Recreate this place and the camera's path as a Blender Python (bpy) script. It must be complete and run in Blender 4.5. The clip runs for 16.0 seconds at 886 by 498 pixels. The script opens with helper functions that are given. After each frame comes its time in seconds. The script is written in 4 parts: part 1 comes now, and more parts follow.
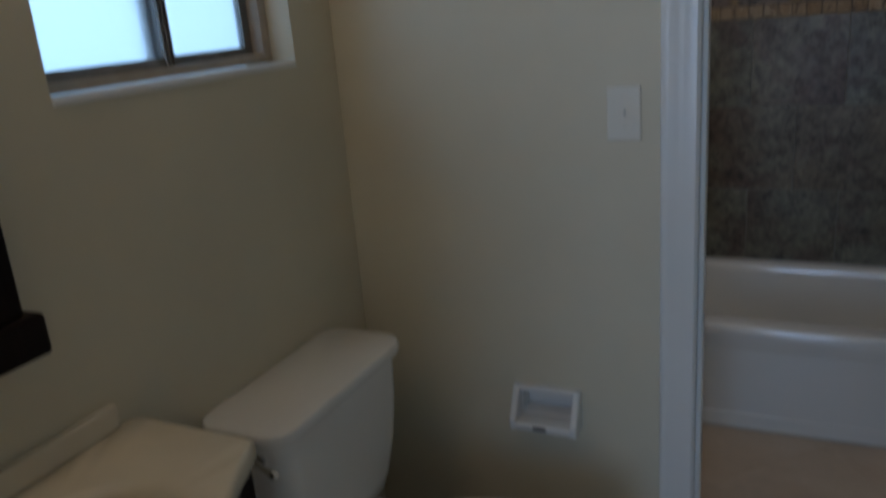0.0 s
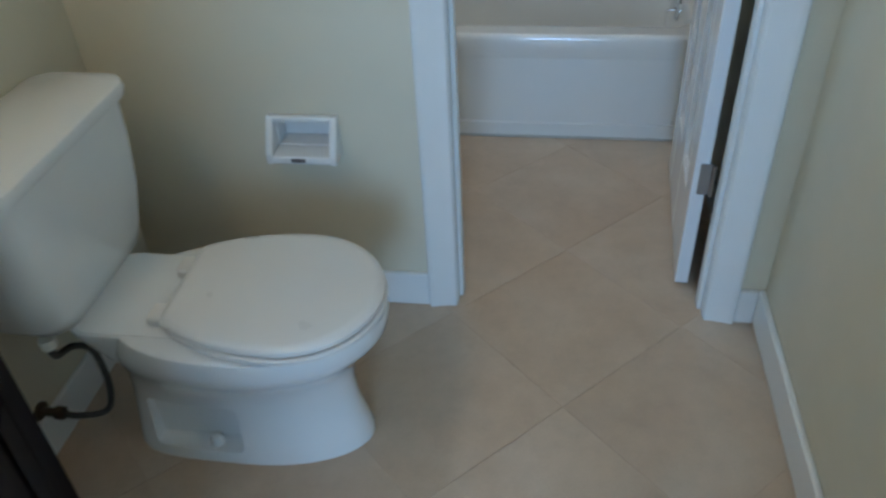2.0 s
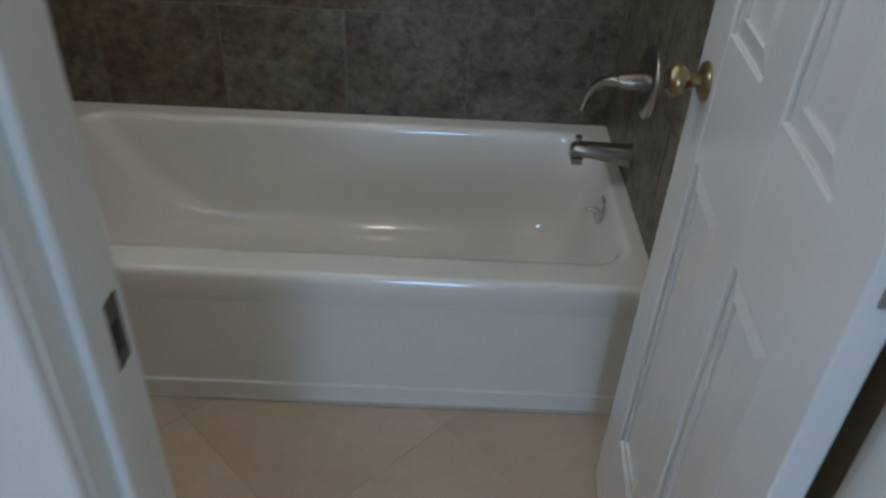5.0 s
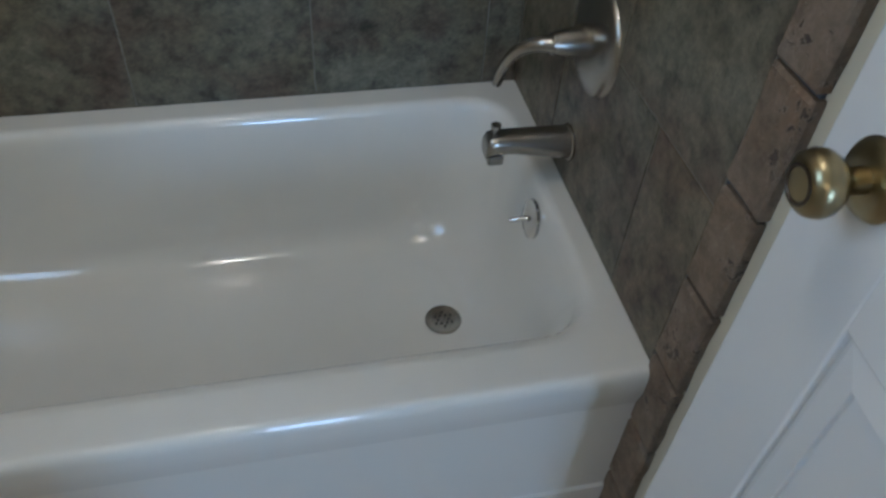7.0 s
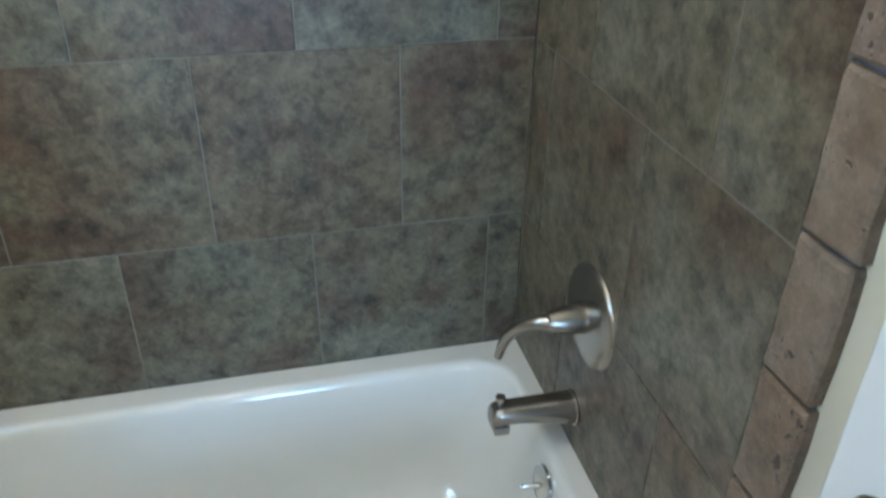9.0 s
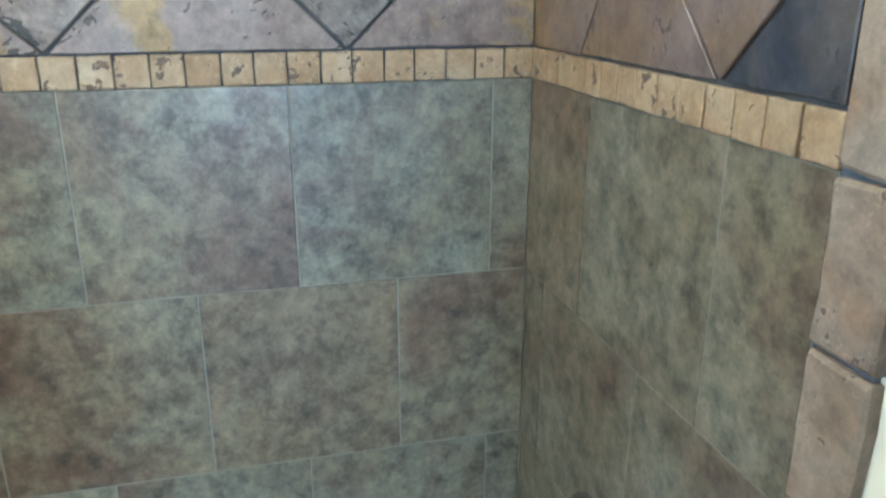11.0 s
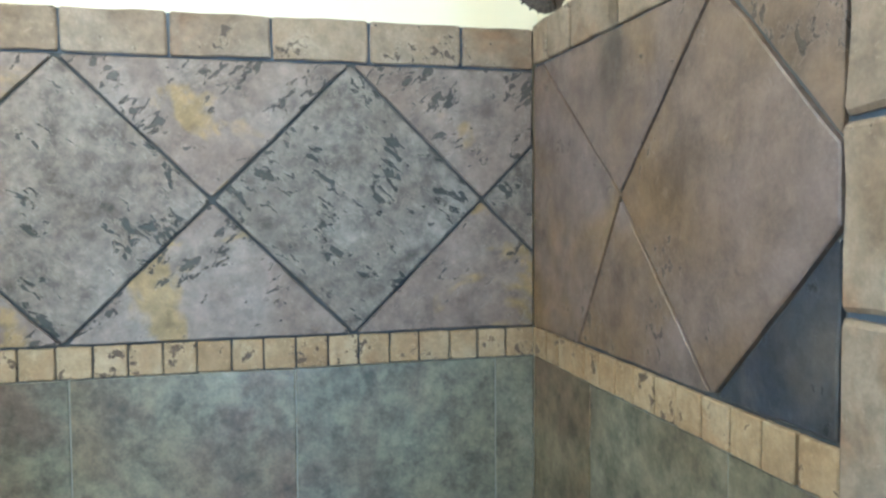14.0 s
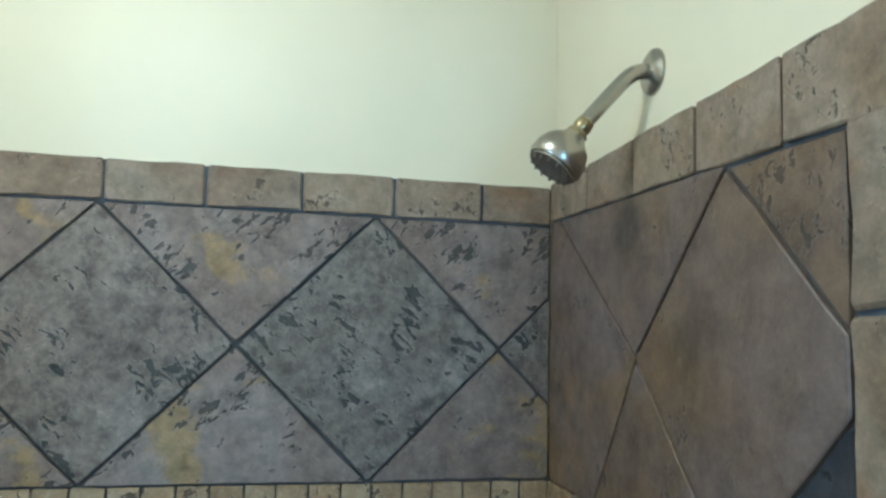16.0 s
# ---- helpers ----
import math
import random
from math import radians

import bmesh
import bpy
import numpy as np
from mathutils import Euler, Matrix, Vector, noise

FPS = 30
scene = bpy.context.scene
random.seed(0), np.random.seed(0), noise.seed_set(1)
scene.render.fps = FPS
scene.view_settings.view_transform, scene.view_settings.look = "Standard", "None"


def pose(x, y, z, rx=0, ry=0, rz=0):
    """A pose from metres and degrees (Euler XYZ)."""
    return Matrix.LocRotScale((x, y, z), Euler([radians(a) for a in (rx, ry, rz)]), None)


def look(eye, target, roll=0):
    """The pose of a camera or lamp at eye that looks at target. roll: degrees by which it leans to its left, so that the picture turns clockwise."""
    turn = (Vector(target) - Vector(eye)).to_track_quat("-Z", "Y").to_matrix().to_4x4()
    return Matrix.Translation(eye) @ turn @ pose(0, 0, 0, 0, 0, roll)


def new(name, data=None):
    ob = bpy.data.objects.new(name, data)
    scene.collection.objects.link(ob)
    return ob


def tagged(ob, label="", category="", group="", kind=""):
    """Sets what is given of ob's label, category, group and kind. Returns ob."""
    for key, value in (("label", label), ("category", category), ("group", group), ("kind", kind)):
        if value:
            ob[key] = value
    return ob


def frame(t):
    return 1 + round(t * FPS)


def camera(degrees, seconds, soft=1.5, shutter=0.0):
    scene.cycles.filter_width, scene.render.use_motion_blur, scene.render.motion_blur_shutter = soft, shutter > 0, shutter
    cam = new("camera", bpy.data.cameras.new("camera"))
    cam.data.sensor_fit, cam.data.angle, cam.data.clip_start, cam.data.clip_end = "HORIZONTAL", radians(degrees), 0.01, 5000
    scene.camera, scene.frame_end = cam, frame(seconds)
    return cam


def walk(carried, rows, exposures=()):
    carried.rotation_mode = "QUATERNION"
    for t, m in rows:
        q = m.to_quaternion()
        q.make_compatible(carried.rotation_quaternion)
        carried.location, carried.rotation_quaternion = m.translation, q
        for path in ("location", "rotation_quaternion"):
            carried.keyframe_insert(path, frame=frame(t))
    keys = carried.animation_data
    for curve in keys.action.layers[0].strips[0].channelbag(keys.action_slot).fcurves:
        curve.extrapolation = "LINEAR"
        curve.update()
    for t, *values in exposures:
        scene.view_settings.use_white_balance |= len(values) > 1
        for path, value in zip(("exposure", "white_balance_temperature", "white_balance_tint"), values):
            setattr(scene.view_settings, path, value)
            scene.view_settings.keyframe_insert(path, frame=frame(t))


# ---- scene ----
cam = camera(59.0, 16.0, soft=2.4, shutter=0.5)
PATH = [
    (0, (-0.510, -3.344, 1.487), (-1.348, -1.626, 0.900), -4.7),
    (0.5, (-0.466, -3.298, 1.442), (-1.296, -1.708, 0.557), -5.9),
    (1, (-0.454, -3.295, 1.409), (-1.215, -1.756, 0.384), -5.6),
    (1.5, (-0.401, -3.281, 1.423), (-1.051, -1.763, 0.296), -4.4),
    (2, (-0.486, -3.238, 1.428), (-0.753, -1.679, 0.203), -3.2),
    (2.5, (-0.404, -3.082, 1.403), (-0.625, -1.503, 0.195), -2.4),
    (3, (-0.456, -2.863, 1.421), (-0.538, -1.300, 0.175), 2.4),
    (3.5, (-0.487, -2.708, 1.424), (-0.530, -1.102, 0.232), 1.2),
    (4, (-0.450, -2.417, 1.428), (-0.562, -0.857, 0.181), 1.0),
    (4.5, (-0.450, -2.227, 1.438), (-0.580, -0.637, 0.232), 0.4),
    (4.7, (-0.477, -2.144, 1.431), (-0.550, -0.529, 0.253), 1.6),
    (6.8, (-0.484, -1.332, 1.282), (-0.161, 0.024, -0.153), 3.7),
    (7, (-0.48, -1.299, 1.277), (-0.107, 0.052, -0.151), 4.7),
    (7.5, (-0.472, -1.263, 1.289), (-0.058, 0.171, -0.042), 4.1),
    (8, (-0.463, -1.254, 1.321), (-0.013, 0.264, 0.098), 2.8),
    (8.5, (-0.468, -1.251, 1.365), (-0.044, 0.346, 0.237), 1.1),
    (9, (-0.472, -1.249, 1.388), (-0.054, 0.417, 0.363), 0.8),
    (9.2, (-0.495, -1.258, 1.407), (-0.051, 0.426, 0.424), 1.3),
    (11.3, (-0.468, -1.25, 1.51), (0.002, 0.606, 0.932), -0.1),
    (11.5, (-0.466, -1.247, 1.517), (0.002, 0.622, 0.981), 0.1),
    (12, (-0.47, -1.248, 1.535), (0.013, 0.643, 1.098), 0.2),
    (12.5, (-0.464, -1.248, 1.554), (0.046, 0.655, 1.212), 0.4),
    (13, (-0.462, -1.249, 1.574), (0.069, 0.662, 1.318), 0.5),
    (13.5, (-0.462, -1.254, 1.591), (0.033, 0.677, 1.424), -0.2),
    (14, (-0.47, -1.259, 1.604), (0.008, 0.681, 1.505), -0.4),
    (14.5, (-0.469, -1.263, 1.613), (-0.061, 0.694, 1.575), -0.3),
    (15, (-0.478, -1.269, 1.626), (-0.075, 0.69, 1.661), 0.2),
    (15.5, (-0.48, -1.277, 1.64), (-0.041, 0.67, 1.768), 0.8),
    (16, (-0.485, -1.288, 1.652), (-0.046, 0.653, 1.859), 1.5),
]
rows = [(t, look(e, a, r)) for t, e, a, r in PATH]
EXPOSURES = [(0, -1.75, 6150, 21), (0.6, -0.55, 5680, 13), (1.5, -0.33, 5420, 10), (2.5, -0.25, 5600, 11), (3.5, -0.45, 5900, 14), (4.7, -0.6, 6000, 15), (7, -0.25, 5600, 13), (8, -0.05, 5530, 10), (9, 0.68, 5480, 8), (11.5, 1.5, 5480, 4), (13.5, 1.4, 5480, 1), (14.5, 1.05, 5480, -2), (16, 0.35, 5200, -6)]
walk(cam, rows, EXPOSURES)

# ---- world, daylight and lamps ----
world = bpy.data.worlds.new("sky")
world.use_nodes = True
scene.world = world
wn = world.node_tree
sky = wn.nodes.new("ShaderNodeTexSky")
sky.sky_type, sky.sun_disc = "NISHITA", False
sky.sun_elevation, sky.sun_rotation = radians(42), radians(200)
wn.links.new(sky.outputs[0], wn.nodes["Background"].inputs[0])
wn.nodes["Background"].inputs[1].default_value = 0.12


def lamp(name, kind, power, colour, m, size=0.1, size_y=None):
    d = bpy.data.lights.new(name, kind)
    d.energy, d.color = power, colour
    if kind == "AREA":
        d.shape, d.size, d.size_y = "RECTANGLE", size, size_y or size
    else:
        d.shadow_soft_size = size
    ob = new(name, d)
    ob.matrix_world = m
    return ob


lamp("window_daylight", "AREA", 4.2, (0.44, 0.73, 1.0), look((-1.715, -2.165, 1.72), (0, -2.165, 1.72)), 0.66, 0.64)
lamp("tub_window_daylight", "AREA", 5.5, (0.52, 0.75, 1.0), look((-1.56, -1.10, 1.72), (0, -0.9, 1.1)), 0.50, 0.56)
lamp("hall_window_daylight", "AREA", 56, (0.42, 0.68, 1.0), look((-0.48, -5.62, 1.20), (-0.48, 0, 1.20)), 0.66, 1.5)
lamp("tub_ceiling_bulb", "POINT", 10, (1.0, 0.92, 0.80), pose(-0.78, -0.72, 2.33), 0.05)
BULB_YS = (-2.62, -2.78, -2.94, -3.10)
for y in BULB_YS:
    lamp("vanity_bulb", "POINT", 1.35, (1.0, 0.74, 0.44), pose(-1.47, y, 1.99), 0.04)


# ---- materials ----
class Nodes:
    """A material with short ways to wire it."""

    def __init__(self, name, rough=0.5, metal=0.0, coat=0.0):
        self.m = bpy.data.materials.new(name)
        self.m.use_nodes = True
        self.t = self.m.node_tree
        self.b = self.t.nodes["Principled BSDF"]
        self.b.inputs["Roughness"].default_value = rough
        self.b.inputs["Metallic"].default_value = metal
        self.b.inputs["Coat Weight"].default_value = coat
        self.b.inputs["Coat Roughness"].default_value = 0.08
        self.vec = self.t.nodes.new("ShaderNodeTexCoord").outputs["Object"]
        self.rnd = None

    def random(self):
        if self.rnd is None:
            self.rnd = self.t.nodes.new("ShaderNodeObjectInfo").outputs["Random"]
        return self.rnd

    def join(self, a, b):
        self.t.links.new(a, b)

    def noise(self, scale, detail=4, rough=0.55, warp=0.0, vary=False):
        n = self.t.nodes.new("ShaderNodeTexNoise")
        n.noise_dimensions = "4D" if vary else "3D"
        self.join(self.vec, n.inputs["Vector"])
        n.inputs["Scale"].default_value, n.inputs["Detail"].default_value = scale, detail
        n.inputs["Roughness"].default_value, n.inputs["Distortion"].default_value = rough, warp
        if vary:
            self.join(self.math("MULTIPLY", self.random(), 61.0), n.inputs["W"])
        return n.outputs["Fac"]

    def math(self, op, a, b):
        n = self.t.nodes.new("ShaderNodeMath")
        n.operation = op
        for k, v in enumerate((a, b)):
            if isinstance(v, (int, float)):
                n.inputs[k].default_value = v
            else:
                self.join(v, n.inputs[k])
        return n.outputs[0]

    def ramp(self, fac, stops):
        n = self.t.nodes.new("ShaderNodeValToRGB")
        el = n.color_ramp.elements
        while len(el) < len(stops):
            el.new(0.5)
        for e, (p, c) in zip(el, stops):
            e.position = p
            e.color = (*c, 1) if isinstance(c, tuple) else (c, c, c, 1)
        self.join(fac, n.inputs[0])
        return n.outputs[0]

    def mix(self, fac, a, b, how="MIX"):
        n = self.t.nodes.new("ShaderNodeMix")
        n.data_type, n.blend_type = "RGBA", how
        for k, v in ((0, fac), (6, a), (7, b)):
            if isinstance(v, (int, float)):
                n.inputs[k].default_value = v
            elif isinstance(v, tuple):
                n.inputs[k].default_value = (*v, 1)
            else:
                self.join(v, n.inputs[k])
        return n.outputs[2]

    def bump(self, height, strength=0.2, dist=0.002):
        n = self.t.nodes.new("ShaderNodeBump")
        n.inputs["Strength"].default_value, n.inputs["Distance"].default_value = strength, dist
        self.join(height, n.inputs["Height"])
        self.join(n.outputs[0], self.b.inputs["Normal"])

    def colour(self, c):
        if isinstance(c, tuple):
            self.b.inputs["Base Color"].default_value = (*c, 1)
        else:
            self.join(c, self.b.inputs["Base Color"])

    def rough(self, r):
        self.join(r, self.b.inputs["Roughness"])


def plain(name, c, rough=0.5, metal=0.0, coat=0.0, vary=0.06, scale=9.0, bump=0.05, fine=160):
    vary, bump = (vary * 0.4, 0.0) if metal > 0.9 else (vary, bump)
    n = Nodes(name, rough, metal, coat)
    lo, hi = tuple(v * (1 - vary) for v in c), tuple(min(1, v * (1 + vary)) for v in c)
    n.colour(n.ramp(n.noise(scale, 5), [(0.3, lo), (0.7, hi)]))
    if metal < 0.9 and coat == 0:
        n.rough(n.ramp(n.noise(scale * 3, 4), [(0.3, rough * 0.85), (0.75, min(1, rough * 1.2))]))
    if bump:
        n.bump(n.noise(fine, 3), bump, 0.001)
    return n.m


def stone(name, a, b, c, pit, chips=0.5, chip_scale=60, rough=0.6, cloud=5.0, mottle=16, depth=0.5, fine=0.12, relief=0.5, tints=((1, 1, 1), (0.85, 0.85, 0.85)), stain=None, stain_at=0.6, streak=None, edge=0.15):
    """Stone or stone-look tile: broad clouds, mottling, fine grain, a stain of its own colour, and crisp chips in loose
    clusters, caught light painted round them.
    """
    n = Nodes(name, rough)
    col = n.ramp(n.noise(cloud, 3, 0.55, 0.5, vary=True), [(0.34, a), (0.5, b), (0.66, c)])
    if stain:
        where = n.ramp(n.noise(cloud * 0.9, 4, 0.6, 0.7, vary=True), [(stain_at - 0.2 * edge, 0.0), (stain_at + 0.8 * edge, 0.75)])
        col = n.mix(where, col, stain)
    mott = n.noise(mottle, 7, 0.70, 0.15, vary=True)
    col = n.mix(1.0, col, n.ramp(mott, [(0.33, 1 - depth), (0.5, 1 - 0.35 * depth), (0.68, 1.0)]), "MULTIPLY")
    flakes = n.noise(mottle * 2.3, 5, 0.62, 0.25, vary=True)
    col = n.mix(1.0, col, n.ramp(flakes, [(0.38, 1 - 0.42 * depth), (0.62, 1 + 0.12 * depth)]), "MULTIPLY")
    grain = n.noise(210, 3, 0.6, vary=True)
    col = n.mix(1.0, col, n.ramp(grain, [(0.35, 1 - fine), (0.65, 1.0)]), "MULTIPLY")
    col = n.mix(1.0, col, n.ramp(n.random(), [(0.0, tints[0]), (1.0, tints[1])]), "MULTIPLY")
    cluster = n.ramp(n.noise(cloud * 1.7, 3, 0.5, 0.3, vary=True), [(0.47, 0.0), (0.62, 1.0)])
    if streak is not None:
        mp = n.t.nodes.new("ShaderNodeMapping")
        mp.vector_type = "TEXTURE"
        mp.inputs["Rotation"].default_value = (0, radians(streak), 0)
        mp.inputs["Scale"].default_value = (1.9, 1.0, 0.85)
        n.join(n.vec, mp.inputs[0])
        n.vec = mp.outputs[0]
    height = n.math("ADD", n.math("MULTIPLY", mott, 0.55), n.math("MULTIPLY", grain, 0.10))
    if chips is not None:
        field = n.noise(chip_scale, 5, 0.62, 0.8, vary=True)
        level = n.math("ADD", field, n.math("MULTIPLY", cluster, 0.13))
        hi = 0.745 - 0.10 * chips
        holes = n.ramp(level, [(hi, 0.0), (hi + 0.022, 1.0)])
        # a highlight along each chip's edge, put into the colour
        lit_rim = n.ramp(level, [(hi - 0.05, 0.0), (hi - 0.005, 0.22), (hi + 0.02, 0.0)])
        col = n.mix(lit_rim, col, tuple(min(1.0, v * 1.6) for v in c))
        col = n.mix(n.math("MULTIPLY", holes, 0.88), col, pit)
        height = n.math("SUBTRACT", height, n.math("MULTIPLY", holes, 0.45))
    n.colour(col)
    n.bump(height, relief, 0.006)
    n.rough(n.ramp(mott, [(0.35, min(1, rough * 1.25)), (0.65, rough * 0.85)]))
    return n.m


PAINT = plain("cream_wall_paint", (0.67, 0.61, 0.465), 0.55, vary=0.035, scale=3.0, bump=0.12, fine=220)
CEIL = plain("ceiling_paint", (0.78, 0.77, 0.70), 0.7, vary=0.03, bump=0.15, fine=120)
TRIM = plain("white_gloss_trim", (0.78, 0.78, 0.75), 0.3, coat=0.15, vary=0.02, scale=3, bump=0.03, fine=25)
DOORPAINT = plain("white_door_paint", (0.76, 0.77, 0.77), 0.2, coat=0.3, vary=0.02, scale=3, bump=0.03, fine=22)
CHINA = plain("white_china", (0.80, 0.79, 0.76), 0.1, coat=0.5, vary=0.02, scale=4, bump=0.0)
SEATMAT = plain("white_seat_plastic", (0.78, 0.74, 0.68), 0.32, vary=0.02, scale=5, bump=0.0)
ENAMEL = plain("white_tub_enamel", (0.82, 0.795, 0.735), 0.09, coat=0.6, vary=0.025, scale=3, bump=0.015, fine=9)
MARBLE = plain("cultured_marble", (0.73, 0.65, 0.50), 0.07, coat=0.5, vary=0.05, scale=7, bump=0.0)
NICKEL = plain("brushed_nickel", (0.41, 0.38, 0.34), 0.27, metal=1.0, vary=0.06, scale=30, bump=0.03)
CHROME = plain("chrome", (0.72, 0.72, 0.72), 0.08, metal=1.0, vary=0.03, bump=0.0)
BRASS = plain("antique_brass", (0.34, 0.28, 0.16), 0.28, metal=1.0, vary=0.18, scale=40, bump=0.04)
BRONZE = plain("dark_bronze", (0.09, 0.07, 0.05), 0.4, metal=0.8, vary=0.2, scale=30, bump=0.05)
STEEL = plain("satin_hinge_steel", (0.34, 0.32, 0.30), 0.35, metal=1.0, vary=0.08, scale=40, bump=0.04)
ALU = plain("window_aluminium", (0.22, 0.21, 0.20), 0.45, metal=0.5, vary=0.1, scale=25, bump=0.05)
VINYL = plain("weathered_window_track", (0.42, 0.36, 0.29), 0.6, vary=0.12, scale=25, bump=0.1)
RUBBER = plain("braided_hose", (0.05, 0.045, 0.04), 0.45, vary=0.25, scale=120, bump=0.3, fine=400)
# near-black colour that stands in for the shade inside small openings
HOLE_SHADE = plain("painted_hole_shade", (0.02, 0.018, 0.015), 0.7, bump=0.0)
PLASTIC = plain("white_plate_plastic", (0.74, 0.71, 0.62), 0.35, vary=0.02, bump=0.0)
BAR = plain("grey_print", (0.12, 0.10, 0.09), 0.5, bump=0.0)
CAULK = plain("grey_caulk", (0.5, 0.48, 0.43), 0.7, vary=0.1, bump=0.1)
GROUT_LIGHT = plain("pale_grout", (0.21, 0.20, 0.172), 0.9, vary=0.2, scale=14, bump=0.3)
GROUT_DARK = plain("charcoal_grout", (0.060, 0.060, 0.060), 0.9, vary=0.3, scale=14, bump=0.3)
GROUT_BLUE = plain("slate_blue_grout", (0.085, 0.10, 0.125), 0.9, vary=0.3, scale=14, bump=0.3)
GROUT_FLOOR = plain("floor_grout", (0.49, 0.375, 0.27), 0.9, vary=0.2, scale=14, bump=0.3)


def wood():
    n = Nodes("espresso_wood", 0.5, 0, 0.0)
    mp = n.t.nodes.new("ShaderNodeMapping")
    mp.inputs["Scale"].default_value = (30, 30, 2.5)
    n.join(n.vec, mp.inputs[0])
    n.vec = mp.outputs[0]
    n.b.inputs["Specular IOR Level"].default_value = 0.12
    g = n.noise(3, 6, 0.65, 0.5)
    n.colour(n.ramp(g, [(0.25, (0.005, 0.0032, 0.0030)), (0.7, (0.013, 0.0075, 0.0068))]))
    n.bump(g, 0.15, 0.001)
    return n.m


ESPRESSO = wood()
GREEN_TILE = stone("mottled_green_tile", (0.222, 0.180, 0.120), (0.236, 0.205, 0.147), (0.275, 0.254, 0.193), (0.07, 0.07, 0.06),
                   None, 34, 0.36, 4.5, 24, 0.74, 0.20, 0.2, ((1.0, 0.92, 0.80), (0.98, 1.03, 1.02)), (0.160, 0.094, 0.068), 0.51)
SLATE = stone("grey_lilac_slate", (0.212, 0.168, 0.141), (0.256, 0.211, 0.183), (0.317, 0.272, 0.238), (0.024, 0.025, 0.023),
              1.06, 66, 0.55, 7.0, 30, 0.70, 0.18, 0.9, ((0.95, 0.97, 0.97), (1.0, 0.96, 0.93)), (0.245, 0.180, 0.152), 0.56, 40)
SLATE_PINK = stone("rose_tan_slate", (0.230, 0.165, 0.135), (0.265, 0.200, 0.170), (0.295, 0.240, 0.212), (0.034, 0.030, 0.025),
                   0.96, 66, 0.55, 6.5, 24, 0.52, 0.14, 0.9, ((1.0, 1.0, 1.0), (0.90, 0.88, 0.86)), (0.37, 0.245, 0.090), 0.575, -40, 0.05)
SLATE_BROWN = stone("brown_slate", (0.188, 0.118, 0.064), (0.192, 0.134, 0.104), (0.212, 0.162, 0.150), (0.045, 0.034, 0.026),
                    0.52, 60, 0.5, 3.8, 14, 0.50, 0.16, 0.8, ((1.0, 1.0, 1.0), (0.94, 0.93, 0.93)), (0.235, 0.145, 0.058), 0.56, 55)
SLATE_NAVY = stone("navy_slate", (0.024, 0.029, 0.044), (0.028, 0.036, 0.056), (0.040, 0.048, 0.064), (0.014, 0.014, 0.016),
                   0.8, 40, 0.42, 8.0, 20, 0.5, 0.14, 0.8, ((1.0, 1.0, 1.0), (1.0, 1.0, 1.0)), (0.120, 0.100, 0.088), 0.52)
MOSAIC = stone("yellow_travertine_mosaic", (0.330, 0.215, 0.115), (0.390, 0.275, 0.160), (0.450, 0.345, 0.225), (0.075, 0.045, 0.030),
               0.86, 60, 0.6, 13.0, 40, 0.30, 0.14, 0.9, ((1.0, 1.0, 1.0), (0.84, 0.78, 0.70)), (0.31, 0.170, 0.080), 0.58)
TRAVERTINE = stone("tumbled_travertine", (0.250, 0.180, 0.122), (0.300, 0.230, 0.168), (0.360, 0.298, 0.235), (0.065, 0.046, 0.034),
                   0.66, 80, 0.65, 9.0, 26, 0.36, 0.16, 1.0, ((1.0, 0.96, 0.90), (0.84, 0.81, 0.80)), (0.270, 0.150, 0.078), 0.58)
FLOOR_TILE = stone("beige_floor_tile", (0.53, 0.395, 0.275), (0.57, 0.435, 0.31), (0.60, 0.475, 0.35), (0.36, 0.27, 0.20),
                   None, 20, 0.33, 3.0, 9, 0.10, 0.05, 0.05, ((1.0, 1.0, 1.0), (0.98, 0.98, 0.98)))


def glass():
    n = Nodes("obscure_window_glass", 0.35)
    n.colour((0.86, 0.93, 0.97))
    n.b.inputs["Transmission Weight"].default_value = 1.0
    n.bump(n.noise(35, 3), 0.3, 0.004)
    return n.m


def glow(name, c, strength):
    n = Nodes(name)
    n.colour((0.8, 0.8, 0.8))
    n.b.inputs["Emission Color"].default_value = (*c, 1)
    n.b.inputs["Emission Strength"].default_value = strength
    return n.m


GLASS = glass()
BULB = glow("warm_lamp_glass", (1.0, 0.86, 0.66), 9.0)


def daylight():
    n = Nodes("outdoor_haze")
    n.colour((0.5, 0.6, 0.7))
    c = n.ramp(n.noise(1.3, 3), [(0.35, (0.30, 0.58, 0.85)), (0.65, (0.50, 0.80, 1.0))])
    n.join(c, n.b.inputs["Emission Color"])
    n.b.inputs["Emission Strength"].default_value = 2.2
    return n.m


HAZE = daylight()


# ---- mesh helpers ----
def part(name, bm, material, parent=None, label="", smooth=False):
    me = bpy.data.meshes.new(name)
    bmesh.ops.recalc_face_normals(bm, faces=bm.faces)
    bm.to_mesh(me)
    bm.free()
    me.materials.append(material)
    if smooth:
        me.polygons.foreach_set("use_smooth", [True] * len(me.polygons))
        me.set_sharp_from_angle(angle=radians(40))
    ob = new(name, me)
    if parent is not None:
        ob.parent = parent
        ob.matrix_parent_inverse = parent.matrix_world.inverted()
    if label:
        ob["label"] = label
    return ob


def thing(name, at, label, category, group="", kind=""):
    e = new(name)
    e.empty_display_size = 0.05
    e.location = at
    e.matrix_world = Matrix.Translation(at)
    return tagged(e, label, category, group, kind)


